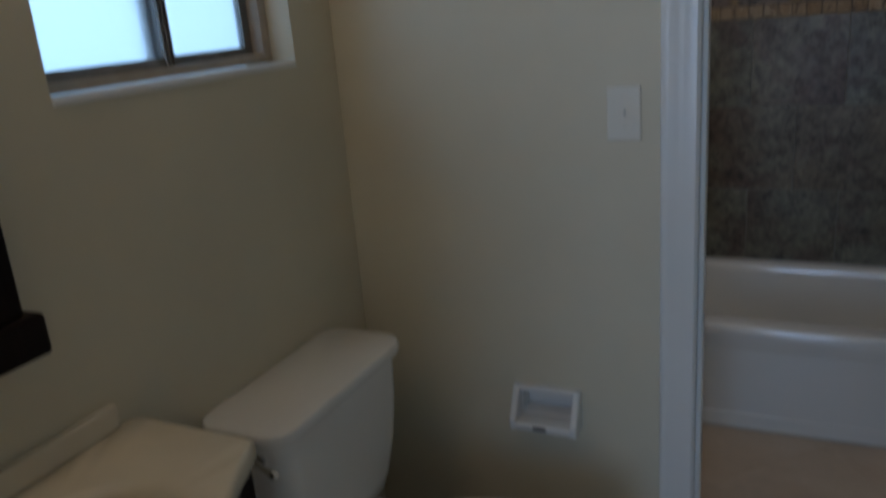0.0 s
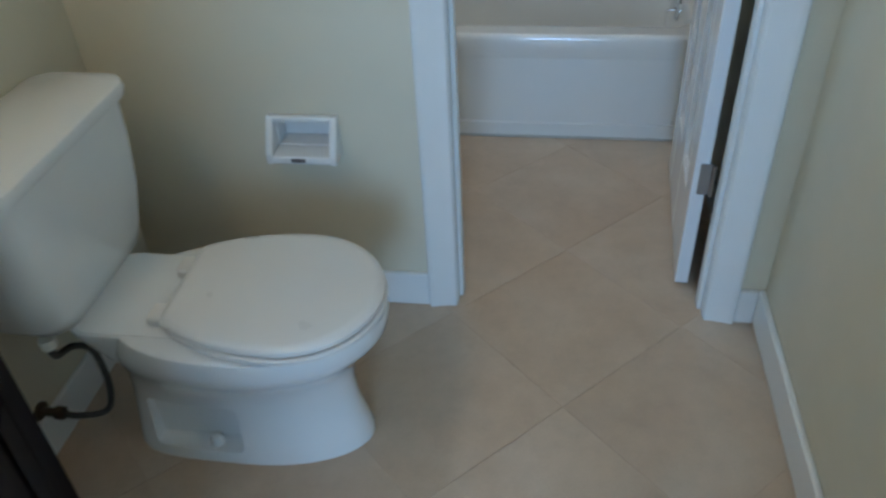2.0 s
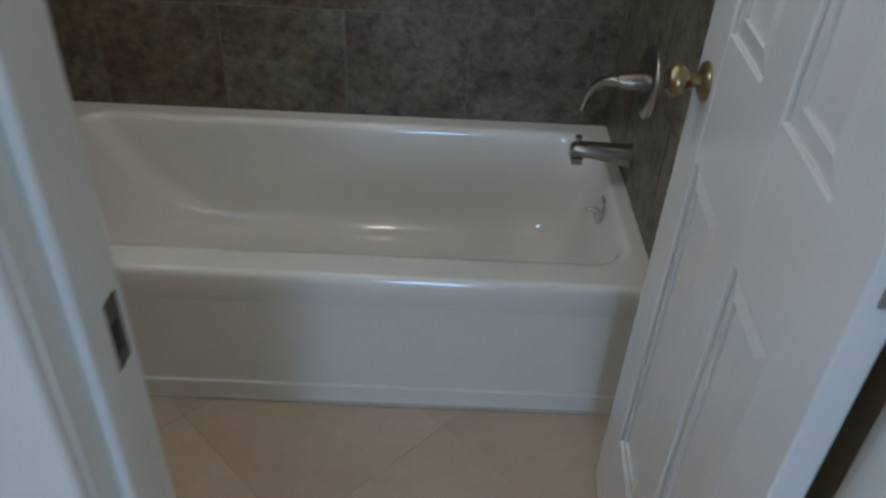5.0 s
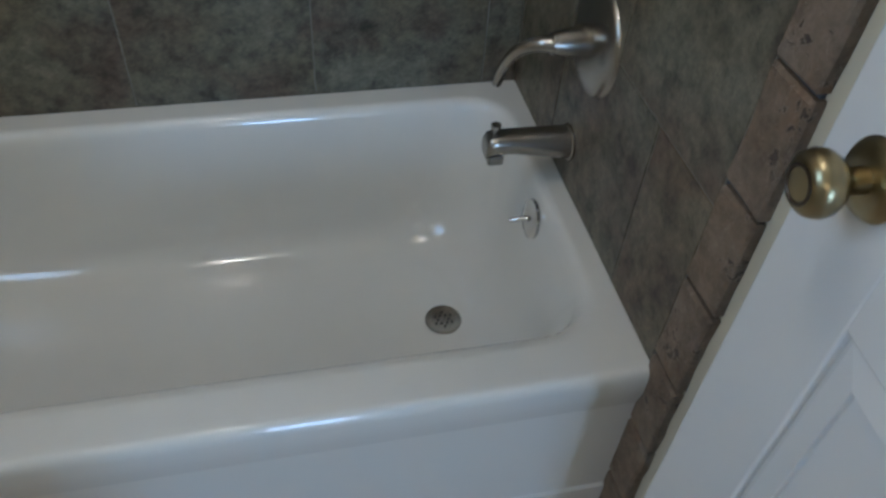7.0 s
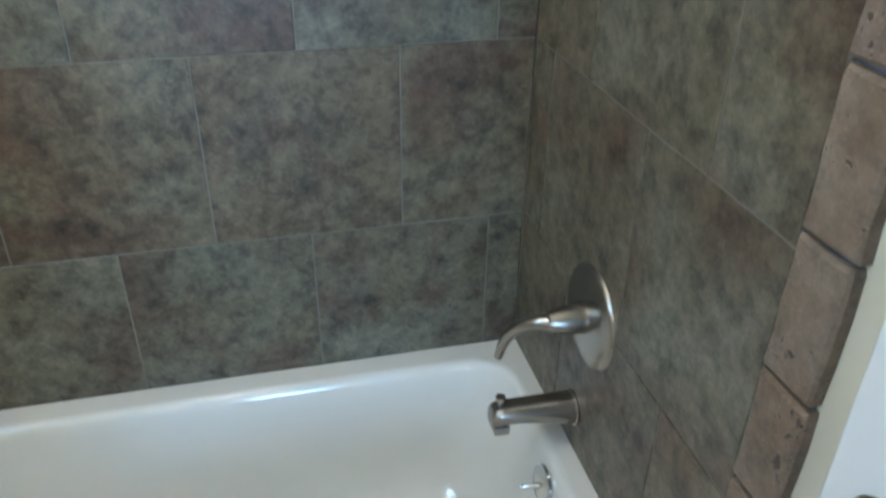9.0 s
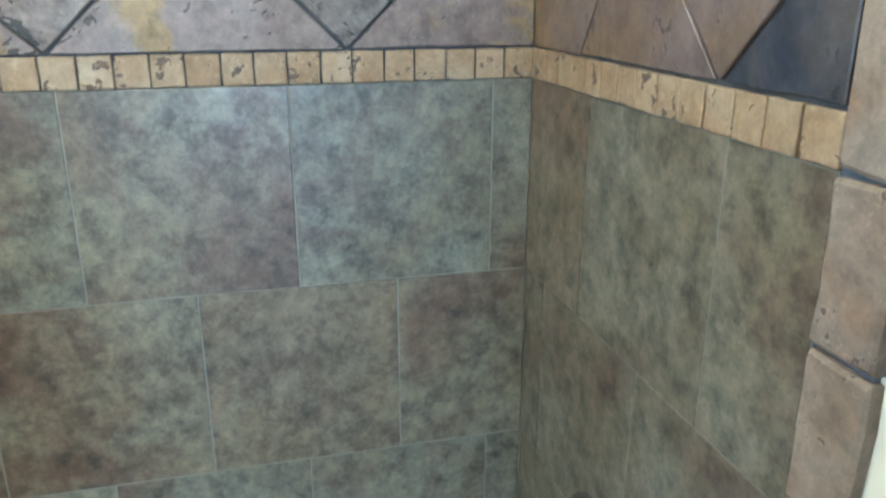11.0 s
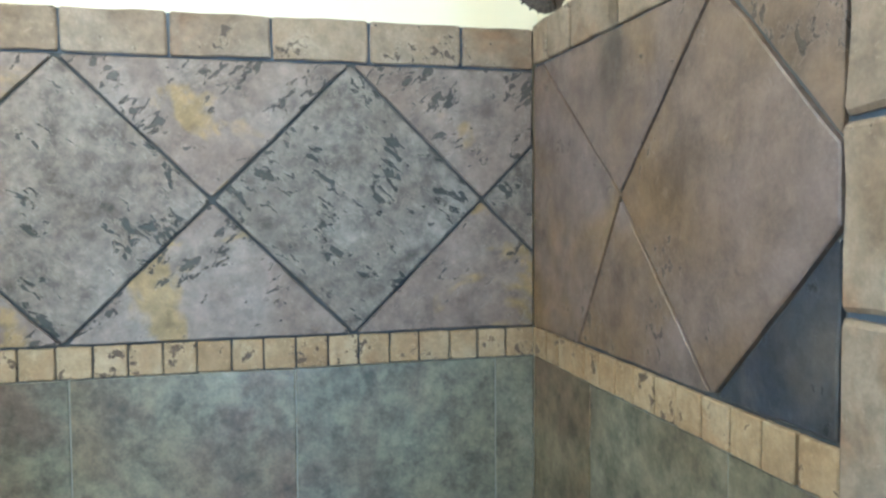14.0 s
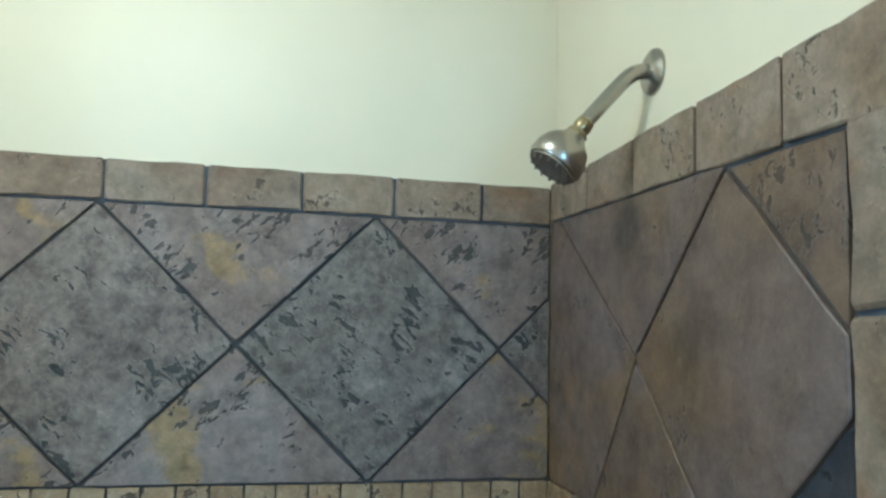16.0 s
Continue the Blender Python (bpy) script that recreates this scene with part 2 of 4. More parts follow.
def box(x0, x1, y0, y1, z0, z1, bevel=0.0, bm=None, seg=2):
    bm = bm or bmesh.new()
    m = Matrix.LocRotScale(((x0 + x1) / 2, (y0 + y1) / 2, (z0 + z1) / 2), None, (abs(x1 - x0), abs(y1 - y0), abs(z1 - z0)))
    made = bmesh.ops.create_cube(bm, size=1, matrix=m)["verts"]
    if bevel:
        edges = list({e for v in made for e in v.link_edges})
        bmesh.ops.bevel(bm, geom=edges, offset=bevel, segments=seg, affect="EDGES", profile=0.5)
    return bm


def loft(rings, cap_start=True, cap_end=True, bm=None):
    bm = bm or bmesh.new()
    loops = [[bm.verts.new(p) for p in r] for r in rings]
    n = len(loops[0])
    for a, b in zip(loops, loops[1:]):
        for k in range(n):
            bm.faces.new((a[k], a[(k + 1) % n], b[(k + 1) % n], b[k]))
    if cap_start:
        bm.faces.new(loops[0])
    if cap_end:
        bm.faces.new(loops[-1])
    return bm


def lathe(profile, m, seg=28, bm=None):
    """Turns (radius, height) pairs about the z axis of m."""
    rings = [[m @ Vector((r * math.cos(2 * math.pi * k / seg), r * math.sin(2 * math.pi * k / seg), h)) for k in range(seg)] for r, h in profile]
    return loft(rings, bm=bm)


def tube(points, radii, seg=14, bm=None):
    pts = [Vector(p) for p in points]
    if isinstance(radii, (int, float)):
        radii = [radii] * len(pts)
    rings, side = [], None
    for k, p in enumerate(pts):
        ahead = (pts[min(k + 1, len(pts) - 1)] - pts[max(k - 1, 0)]).normalized()
        if side is None:
            side = ahead.orthogonal().normalized()
        side = (side - ahead * side.dot(ahead)).normalized()
        up = ahead.cross(side)
        rings.append([p + radii[k] * (math.cos(a) * side + math.sin(a) * up) for a in (2 * math.pi * j / seg for j in range(seg))])
    return loft(rings, bm=bm)


def curve(points, n=8):
    """A smooth run of points through the given ones."""
    p = [Vector(q) for q in points]
    p = [2 * p[0] - p[1]] + p + [2 * p[-1] - p[-2]]
    out = []
    for a, b, c, d in zip(p, p[1:], p[2:], p[3:]):
        for k in range(n):
            t = k / n
            out.append(0.5 * (2 * b + (c - a) * t + (2 * a - 5 * b + 4 * c - d) * t * t + (3 * b - a - 3 * c + d) * t ** 3))
    return out + [p[-2]]


def round_rect(x0, x1, y0, y1, r, z, seg=7, side=5):
    """A closed ring of one fixed count of points round a rectangle with rounded corners."""
    out = []
    for cx, cy, a0 in ((x1 - r, y1 - r, 0), (x0 + r, y1 - r, 90), (x0 + r, y0 + r, 180), (x1 - r, y0 + r, 270)):
        arc = [Vector((cx + r * math.cos(radians(a0 + 90 * k / seg)), cy + r * math.sin(radians(a0 + 90 * k / seg)), z)) for k in range(seg + 1)]
        if out:
            last = out[-1]
            out += [last.lerp(arc[0], k / side) for k in range(1, side)]
        out += arc
    last, first = out[-1], out[0]
    return out + [last.lerp(first, k / side) for k in range(1, side)]


def egg(xb, xf, yc, half, z, n=48, square=2.0):
    """A closed ring, blunt at xb and round at xf."""
    mid = xb + (xf - xb) * 0.52
    out = []
    for k in range(n):
        a = 2 * math.pi * k / n
        c, s = math.cos(a), math.sin(a)
        e = 2 / (square if c < 0 else 2.0)
        x = mid + ((xf - mid) if c > 0 else (mid - xb)) * math.copysign(abs(c) ** e, c)
        out.append(Vector((x, yc + half * math.copysign(abs(s) ** (2 / (square if c < 0 else 2.0)), s), z)))
    return out


def pierced(axis, w0, w1, us, zs, voids):
    """A wall between w0 and w1, over the stops us along it and zs up it, without the cells named in voids."""
    bm = bmesh.new()
    cache = {}

    def vert(u, w, z):
        key = (round(u, 5), round(w, 5), round(z, 5))
        if key not in cache:
            cache[key] = bm.verts.new((u, w, z) if axis == "x" else (w, u, z))
        return cache[key]

    nu, nz = len(us) - 1, len(zs) - 1
    solid = lambda i, k: 0 <= i < nu and 0 <= k < nz and (i, k) not in voids
    for i in range(nu):
        for k in range(nz):
            if not solid(i, k):
                continue
            a, b, c, d = us[i], us[i + 1], zs[k], zs[k + 1]
            for w in (w0, w1):
                bm.faces.new([vert(a, w, c), vert(b, w, c), vert(b, w, d), vert(a, w, d)])
            for (di, dk), (p, q) in {(-1, 0): ((a, c), (a, d)), (1, 0): ((b, c), (b, d)), (0, -1): ((a, c), (b, c)), (0, 1): ((a, d), (b, d))}.items():
                if not solid(i + di, k + dk):
                    bm.faces.new([vert(p[0], w0, p[1]), vert(q[0], w0, q[1]), vert(q[0], w1, q[1]), vert(p[0], w1, p[1])])
    return bm


# ---- the shell ----
TOP = 2.44
XW, XE1, XE = -1.585, 0.060, 0.010
YP0, YP1, YN, YS = -1.655, -1.545, 0.010, -3.40
DOOR_L, DOOR_R, DOOR_H = -0.722, -0.080, 2.04


def structure(ob, label, category):
    return tagged(ob, label, category, kind="structure")


floor = structure(part("floor", box(-1.7, 0.2, -5.6, 0.15, -0.12, -0.0012), GROUT_FLOOR), "beige stone-look tile floor laid on the diagonal", "floor")
ceiling = structure(part("ceiling", box(-1.7, 0.2, -5.6, 0.15, TOP, TOP + 0.1), CEIL), "plain off-white painted ceiling", "ceiling")
wall_north = structure(part("wall_north", box(-1.7, 0.15, YN, YN + 0.12, 0, TOP), PAINT), "tiled tub alcove wall, cream paint above the tile", "wall")
wall_east = structure(part("wall_east", box(XE, XE + 0.12, YP1 + 0.001, YN - 0.001, 0, TOP), PAINT), "tub end wall with slate tile and stone edging", "wall")
wall_alcove = structure(part("wall_west_alcove", pierced("y", -1.66, -1.53, [YP1 + 0.001, -1.37, -0.83, YN - 0.001], [0, 1.42, 2.02, TOP], {(1, 1)}), PAINT), "cream painted end wall of the tub room", "wall")
wall_partition = structure(part("wall_partition", pierced("x", YP0, YP1, [XW - 0.1, -1.146, -1.002, DOOR_L - 0.02, DOOR_R + 0.02, 0.15], [0, 0.482, 0.553, DOOR_H + 0.02, TOP], {(1, 1), (3, 0), (3, 1), (3, 2)}), PAINT),
                           "cream painted partition wall with a doorway to the tub", "wall")
WIN_Y0, WIN_Y1, WIN_Z0, WIN_Z1 = -2.482, -1.824, 1.387, 2.03
wall_west = structure(part("wall_west", pierced("y", XW - 0.14, XW, [YS, WIN_Y0, WIN_Y1, YP0 - 0.001], [0, WIN_Z0, WIN_Z1, TOP], {(1, 1)}), PAINT),
                      "cream painted outer wall pierced by a sliding window", "wall")
wall_east_2 = structure(part("wall_east_vanity", box(XE1, XE1 + 0.1, YS, YP0 - 0.001, 0, TOP), PAINT), "plain cream painted side wall", "wall")
wall_south = structure(part("wall_south", pierced("x", YS - 0.12, YS, [-1.7, -0.87, -0.06, 0.15], [0, 2.04, TOP], {(1, 0)}), PAINT), "cream painted wall with an open doorway", "wall")
structure(part("wall_hall_west", box(-1.7, -1.6, -5.6, YS - 0.121, 0, TOP), PAINT), "plain cream hallway wall", "wall")
structure(part("wall_hall_east", box(0.1, 0.2, -5.6, YS - 0.121, 0, TOP), PAINT), "plain cream hallway wall", "wall")
structure(part("wall_hall_south", pierced("x", -5.7, -5.601, [-1.7, -0.83, -0.13, 0.2], [0, 0.43, 1.97, TOP], {(1, 1)}), PAINT), "cream hallway wall with a tall window opening", "wall")
bd = structure(part("backdrop", box(-3.2, -3.15, -9.0, 5.0, -1.0, 7.0), HAZE), "pale blue daylight haze outside the window", "backdrop")


def baseboard(x0, x1, y0, y1, h=0.106):
    """A run of white baseboard with an eased top."""
    bm = box(x0, x1, y0, y1, 0, h, 0.005)
    return structure(part("baseboard", bm, TRIM), "white painted wooden baseboard along the wall", "baseboard")


baseboard(XW + 0.014, DOOR_L - 0.076, YP0 - 0.016, YP0)
baseboard(XW, XW + 0.013, -2.52, YP0 - 0.001)
baseboard(XE1 - 0.016, XE1, YS + 0.01, YP0 - 0.001)
baseboard(DOOR_R + 0.077, XE1 - 0.0165, YP0 - 0.016, YP0)
baseboard(XE - 0.012, XE, YP1 + 0.03, -0.803)
baseboard(-1.53, DOOR_L - 0.09, YP1, YP1 + 0.013)


def casing(y, out):
    """The moulded casing round the doorway on one side of the partition."""
    g = structure(thing("door_casing", (DOOR_L, y, 0), "white moulded wooden door casing", "casing"), "", "")
    w = 0.074
    prof = ((0.0, 0.0), (0.0, 0.009), (0.003, 0.012), (0.026, 0.013), (0.034, 0.0155), (0.046, 0.0165), (0.056, 0.020), (0.068, 0.022), (0.072, 0.0205), (w, 0.017), (w, 0.0))
    for edge, s in ((DOOR_L - 0.002, -1), (DOOR_R + 0.002, 1)):
        rings = [[Vector((edge + s * u, y + out * d, 0.0 if low else DOOR_H + 0.002 + u)) for u, d in prof] for low in (True, False)]
        part("side_casing", loft(rings), TRIM, g, smooth=True)
    rings = [[Vector((edge + s * u, y + out * d, DOOR_H + 0.002 + u)) for u, d in prof] for edge, s in ((DOOR_L - 0.002, -1), (DOOR_R + 0.002, 1))]
    part("head_casing", loft(rings), TRIM, g, smooth=True)
    return g


casing(YP0, -1)
casing(YP1, 1)

door_frame = structure(thing("door_frame", (DOOR_L, YP0, 0), "white painted wooden door frame with stops", "door frame"), "", "")
part("jamb", box(DOOR_L - 0.02, DOOR_L, YP0, YP1, 0, DOOR_H, 0.002), TRIM, door_frame)
part("jamb", box(DOOR_R, DOOR_R + 0.02, YP0, YP1, 0, DOOR_H, 0.002), TRIM, door_frame)
part("head_jamb", box(DOOR_L, DOOR_R, YP0, YP1, DOOR_H, DOOR_H + 0.02, 0.002), TRIM, door_frame)
part("door_stop", box(DOOR_L, DOOR_L + 0.011, YP0 + 0.03, YP0 + 0.065, 0, DOOR_H, 0.003), TRIM, door_frame)
part("door_stop", box(DOOR_R - 0.011, DOOR_R, YP0 + 0.03, YP0 + 0.065, 0, DOOR_H, 0.003), TRIM, door_frame)
sp = part("strike_plate", box(DOOR_L, DOOR_L + 0.0025, YP1 - 0.042, YP1 - 0.008, 0.955, 1.02, 0.001), BRONZE, door_frame, "dark bronze strike plate")
# no opening is cut: a dark slip on the plate paints its shade
part("strike_hole", box(DOOR_L + 0.0022, DOOR_L + 0.0032, YP1 - 0.033, YP1 - 0.017, 0.972, 1.0), HOLE_SHADE, sp)


# ---- the open door ----
def build_door(face, back, y0, y1, ky, kz, turn, label):
    z0, z1 = 0.012, 2.03
    d = thing("open_door", (face, y0, 0.0), label, "door")
    part("core", box(face + 0.0105, back - 0.0105, y0 + 0.01, y1 - 0.01, z0 + 0.01, z1 - 0.01), DOORPAINT, d)
    st = 0.105
    mid = (y0 + y1) / 2
    for a, b in ((y0, y0 + st), (y1 - st, y1), (mid - 0.045, mid + 0.045)):
        part("stile", box(face, back, a, b, z0, z1, 0.0025), DOORPAINT, d)
    rails = ((z0, 0.25), (0.86, 1.05), (1.62, 1.72), (1.92, z1))
    for a, b in rails:
        for p, q in ((y0 + st, mid - 0.045), (mid + 0.045, y1 - st)):
            part("rail", box(face + 0.0008, back - 0.0008, p - 0.002, q + 0.002, a, b, 0.002), DOORPAINT, d)
    for (_, a), (b, _) in zip(rails, rails[1:]):
        for p, q in ((y0 + st, mid - 0.045), (mid + 0.045, y1 - st)):
            e = 0.03
            r = [[Vector((x, yy, zz)) for yy, zz in ((p + i, a + i), (q - i, a + i), (q - i, b - i), (p + i, b - i))]
                 for x, i in ((face + 0.0085, -0.001), (face + 0.006, 0.006), (face + 0.0025, e), (back - 0.0025, e), (back - 0.006, 0.006), (back - 0.0085, -0.001))]
            part("panel", loft(r), DOORPAINT, d)
    for s, x in ((-1, face), (1, back)):
        m = pose(x, ky, kz, 0, 90 * s, 0) @ Matrix.Scale(0.86, 4)
        rose = part("knob_rose", lathe([(0.001, 0), (0.033, 0), (0.034, 0.004), (0.030, 0.009), (0.016, 0.012), (0.001, 0.012)], m), BRASS, d, "round brass rose", True)
        part("door_knob", lathe([(0.001, 0.011), (0.0115, 0.012), (0.011, 0.024), (0.0135, 0.030), (0.021, 0.036), (0.0265, 0.044), (0.0275, 0.050), (0.0255, 0.058),
                                     (0.020, 0.0635), (0.017, 0.0645)], m), BRASS, rose, "antique brass round knob", True)
        part("knob_face", lathe([(0.001, 0.062), (0.0165, 0.0625), (0.0168, 0.0655), (0.0145, 0.0660), (0.012, 0.0635), (0.001, 0.0630)], m), BRONZE, rose, "dark dished knob face", True)
    part("latch_plate", box((face + back) / 2 - 0.012, (face + back) / 2 + 0.012, y1, y1 + 0.002, kz - 0.028, kz + 0.028, 0.0008), BRASS, d)
    for z in (0.305, 1.02, 1.80):
        h = part("hinge_leaf", box(face + 0.014, back + 0.009, y0 - 0.0025, y0, z, z + 0.089, 0.001), STEEL, d, "satin steel hinge leaf")
        part("hinge_knuckle", tube([(back + 0.011, y0 - 0.006, z + 0.001), (back + 0.011, y0 - 0.006, z + 0.088)], 0.0055, 12), STEEL, h, smooth=True)
    d.matrix_world = pose(face, y0, 0, 0, 0, turn)
    return d


build_door(-0.140, -0.105, YP1 + 0.012, -0.922, -0.982, 0.962, -3.6, "white raised-panel door standing open beside the tub")
build_door(-0.092, -0.057, YS + 0.012, -2.690, -2.755, 0.930, -0.8, "white raised-panel entry door open against the side wall")


# ---- the window ----
def build_window(name, XW, WIN_Y0, WIN_Y1, WIN_Z0, WIN_Z1):
    w = structure(thing(name, (XW, WIN_Y0, WIN_Z0), "aluminium sliding window with obscure glass panes", "window"), "", "")
    xo = XW - 0.075
    y0, y1, z0, z1 = WIN_Y0, WIN_Y1, WIN_Z0, WIN_Z1
    part("window_sill", box(XW - 0.06, XW + 0.003, y0 + 0.001, y1 - 0.001, z0 - 0.001, z0 + 0.012, 0.002), TRIM, w, "thin white sill")
    for name, a, b, c, d in (("side_frame", y0, y0 + 0.028, z0 + 0.013, z1), ("side_frame", y1 - 0.028, y1, z0 + 0.013, z1),
                             ("bottom_track", y0 + 0.028, y1 - 0.028, z0 + 0.013, z0 + 0.032), ("top_track", y0 + 0.028, y1 - 0.028, z1 - 0.035, z1)):
        part(name, box(xo - 0.05, xo + 0.012, a, b, c, d, 0.002), VINYL, w)
    mid = (y0 + y1) / 2 + 0.01
    for x, a, b in ((xo - 0.004, y0 + 0.028, mid + 0.016), (xo - 0.028, mid - 0.016, y1 - 0.028)):
        s = part("sash", pierced("y", x - 0.009, x + 0.009, [a, a + 0.024, b - 0.024, b], [z0 + 0.032, z0 + 0.050, z1 - 0.055, z1 - 0.035], {(1, 1)}), ALU, w, "dark aluminium sash")
        p = part("pane", box(x - 0.002, x + 0.002, a + 0.022, b - 0.022, z0 + 0.048, z1 - 0.053), GLASS, s)
        p.visible_shadow = False
    for k in range(3):
        part("meeting_rib", box(xo + 0.005, xo + 0.010, mid - 0.012 + k * 0.010, mid - 0.008 + k * 0.010, z0 + 0.033, z1 - 0.036, 0.001), ALU, w)


build_window("window_1", XW, WIN_Y0, WIN_Y1, WIN_Z0, WIN_Z1)
build_window("window_2", -1.53, -1.37, -0.83, 1.42, 2.02)


# ---- bathtub ----
RIM = 0.384
TX0, TX1, TY0, TY1 = -1.525, 0.0, -0.738, -0.002


def build_tub():
    t = thing("bathtub", (-0.76, TY0, 0), "white enamelled alcove bathtub with a flat apron", "bathtub")
    R = []
    for z, i in ((0.20, 0.03), (0.33, 0.0), (0.364, 0.0), (0.374, 0.002), (0.3815, 0.007), (0.3835, 0.011), (RIM, 0.015), (RIM, 0.020)):
        R.append(round_rect(TX0 + min(i, 0.001), TX1 - min(i, 0.001), TY0 + i, TY1 - min(i, 0.001), 0.006, z))
    inner = ((0, RIM, -1.480, -0.029, -0.672, -0.043, 0.088), (1, RIM, -1.477, -0.032, -0.667, -0.046, 0.087), (2, 0.3825, -1.470, -0.038, -0.658, -0.053, 0.086),
             (3, 0.377, -1.463, -0.043, -0.648, -0.059, 0.085), (4, 0.366, -1.456, -0.047, -0.639, -0.064, 0.085), (5, 0.345, -1.446, -0.051, -0.631, -0.066, 0.087),
             (6, 0.30, -1.420, -0.058, -0.624, -0.069, 0.095), (7, 0.22, -1.37, -0.071, -0.614, -0.075, 0.11), (8, 0.16, -1.32, -0.084, -0.604, -0.083, 0.12),
             (9, 0.120, -1.27, -0.100, -0.590, -0.094, 0.13), (10, 0.092, -1.21, -0.120, -0.570, -0.112, 0.13), (11, 0.075, -1.13, -0.142, -0.540, -0.138, 0.12),
             (12, 0.0655, -1.07, -0.164, -0.510, -0.172, 0.11), (13, 0.0625, -0.9, -0.25, -0.43, -0.28, 0.05))
    for _, z, a, b, c, d, r in inner:
        R.append(round_rect(a, b, c, d, r, z))
    part("basin", loft(R, cap_start=False), ENAMEL, t, "glossy white basin with rounded floor", True)
    ap = bmesh.new()
    prof = [(0.0, 0.0), (0.0, 0.054), (0.003, 0.0565), (0.0055, 0.058), (0.006, 0.20), (0.0075, 0.30), (0.007, 0.335), (0.003, 0.346), (0.0005, 0.352), (0.0005, 0.365)]
    ends = []
    for x in (TX0, TX1 - 0.001):
        ends.append([ap.verts.new((x, TY0 + o, z)) for o, z in prof])
    for k in range(len(prof) - 1):
        ap.faces.new((ends[0][k], ends[1][k], ends[1][k + 1], ends[0][k + 1]))
    part("apron", ap, ENAMEL, t, "white apron with a stepped foot", True)
    part("caulk_line", box(TX0, TX1 - 0.004, TY0 - 0.006, TY0 + 0.004, 0.0, 0.007, 0.002), CAULK, t)
    m = pose(-0.204, -0.345, 0.0645)
    dr = part("drain", lathe([(0.001, 0.0015), (0.020, 0.0015), (0.026, 0.003), (0.034, 0.0045), (0.036, 0.002), (0.037, 0.0)], m), NICKEL, t, "round metal drain strainer", True)
    # dark discs laid on the strainer, painting the shade of its openings
    for k in range(12):
        a = k * math.pi / 6
        r = 0.018 if k % 2 else 0.011
        part("strainer_hole", lathe([(0.001, 0.0018), (0.0028, 0.0018), (0.0028, 0.0012)], m @ Matrix.Translation((r * math.cos(a), r * math.sin(a), 0)), 8), HOLE_SHADE, dr)
    om = pose(-0.059, -0.345, 0.322, 0, -84, 0)
    ov = part("overflow_plate", lathe([(0.001, 0.007), (0.012, 0.007), (0.030, 0.005), (0.036, 0.002), (0.037, -0.004)], om), CHROME, t, "chrome overflow plate", True)
    part("trip_lever", tube([om @ Vector((0, 0, 0.005)), om @ Vector((-0.004, 0.004, 0.020)), om @ Vector((-0.012, 0.010, 0.034))], [0.006, 0.005, 0.0045]), CHROME, ov, smooth=True)
    return t


build_tub()


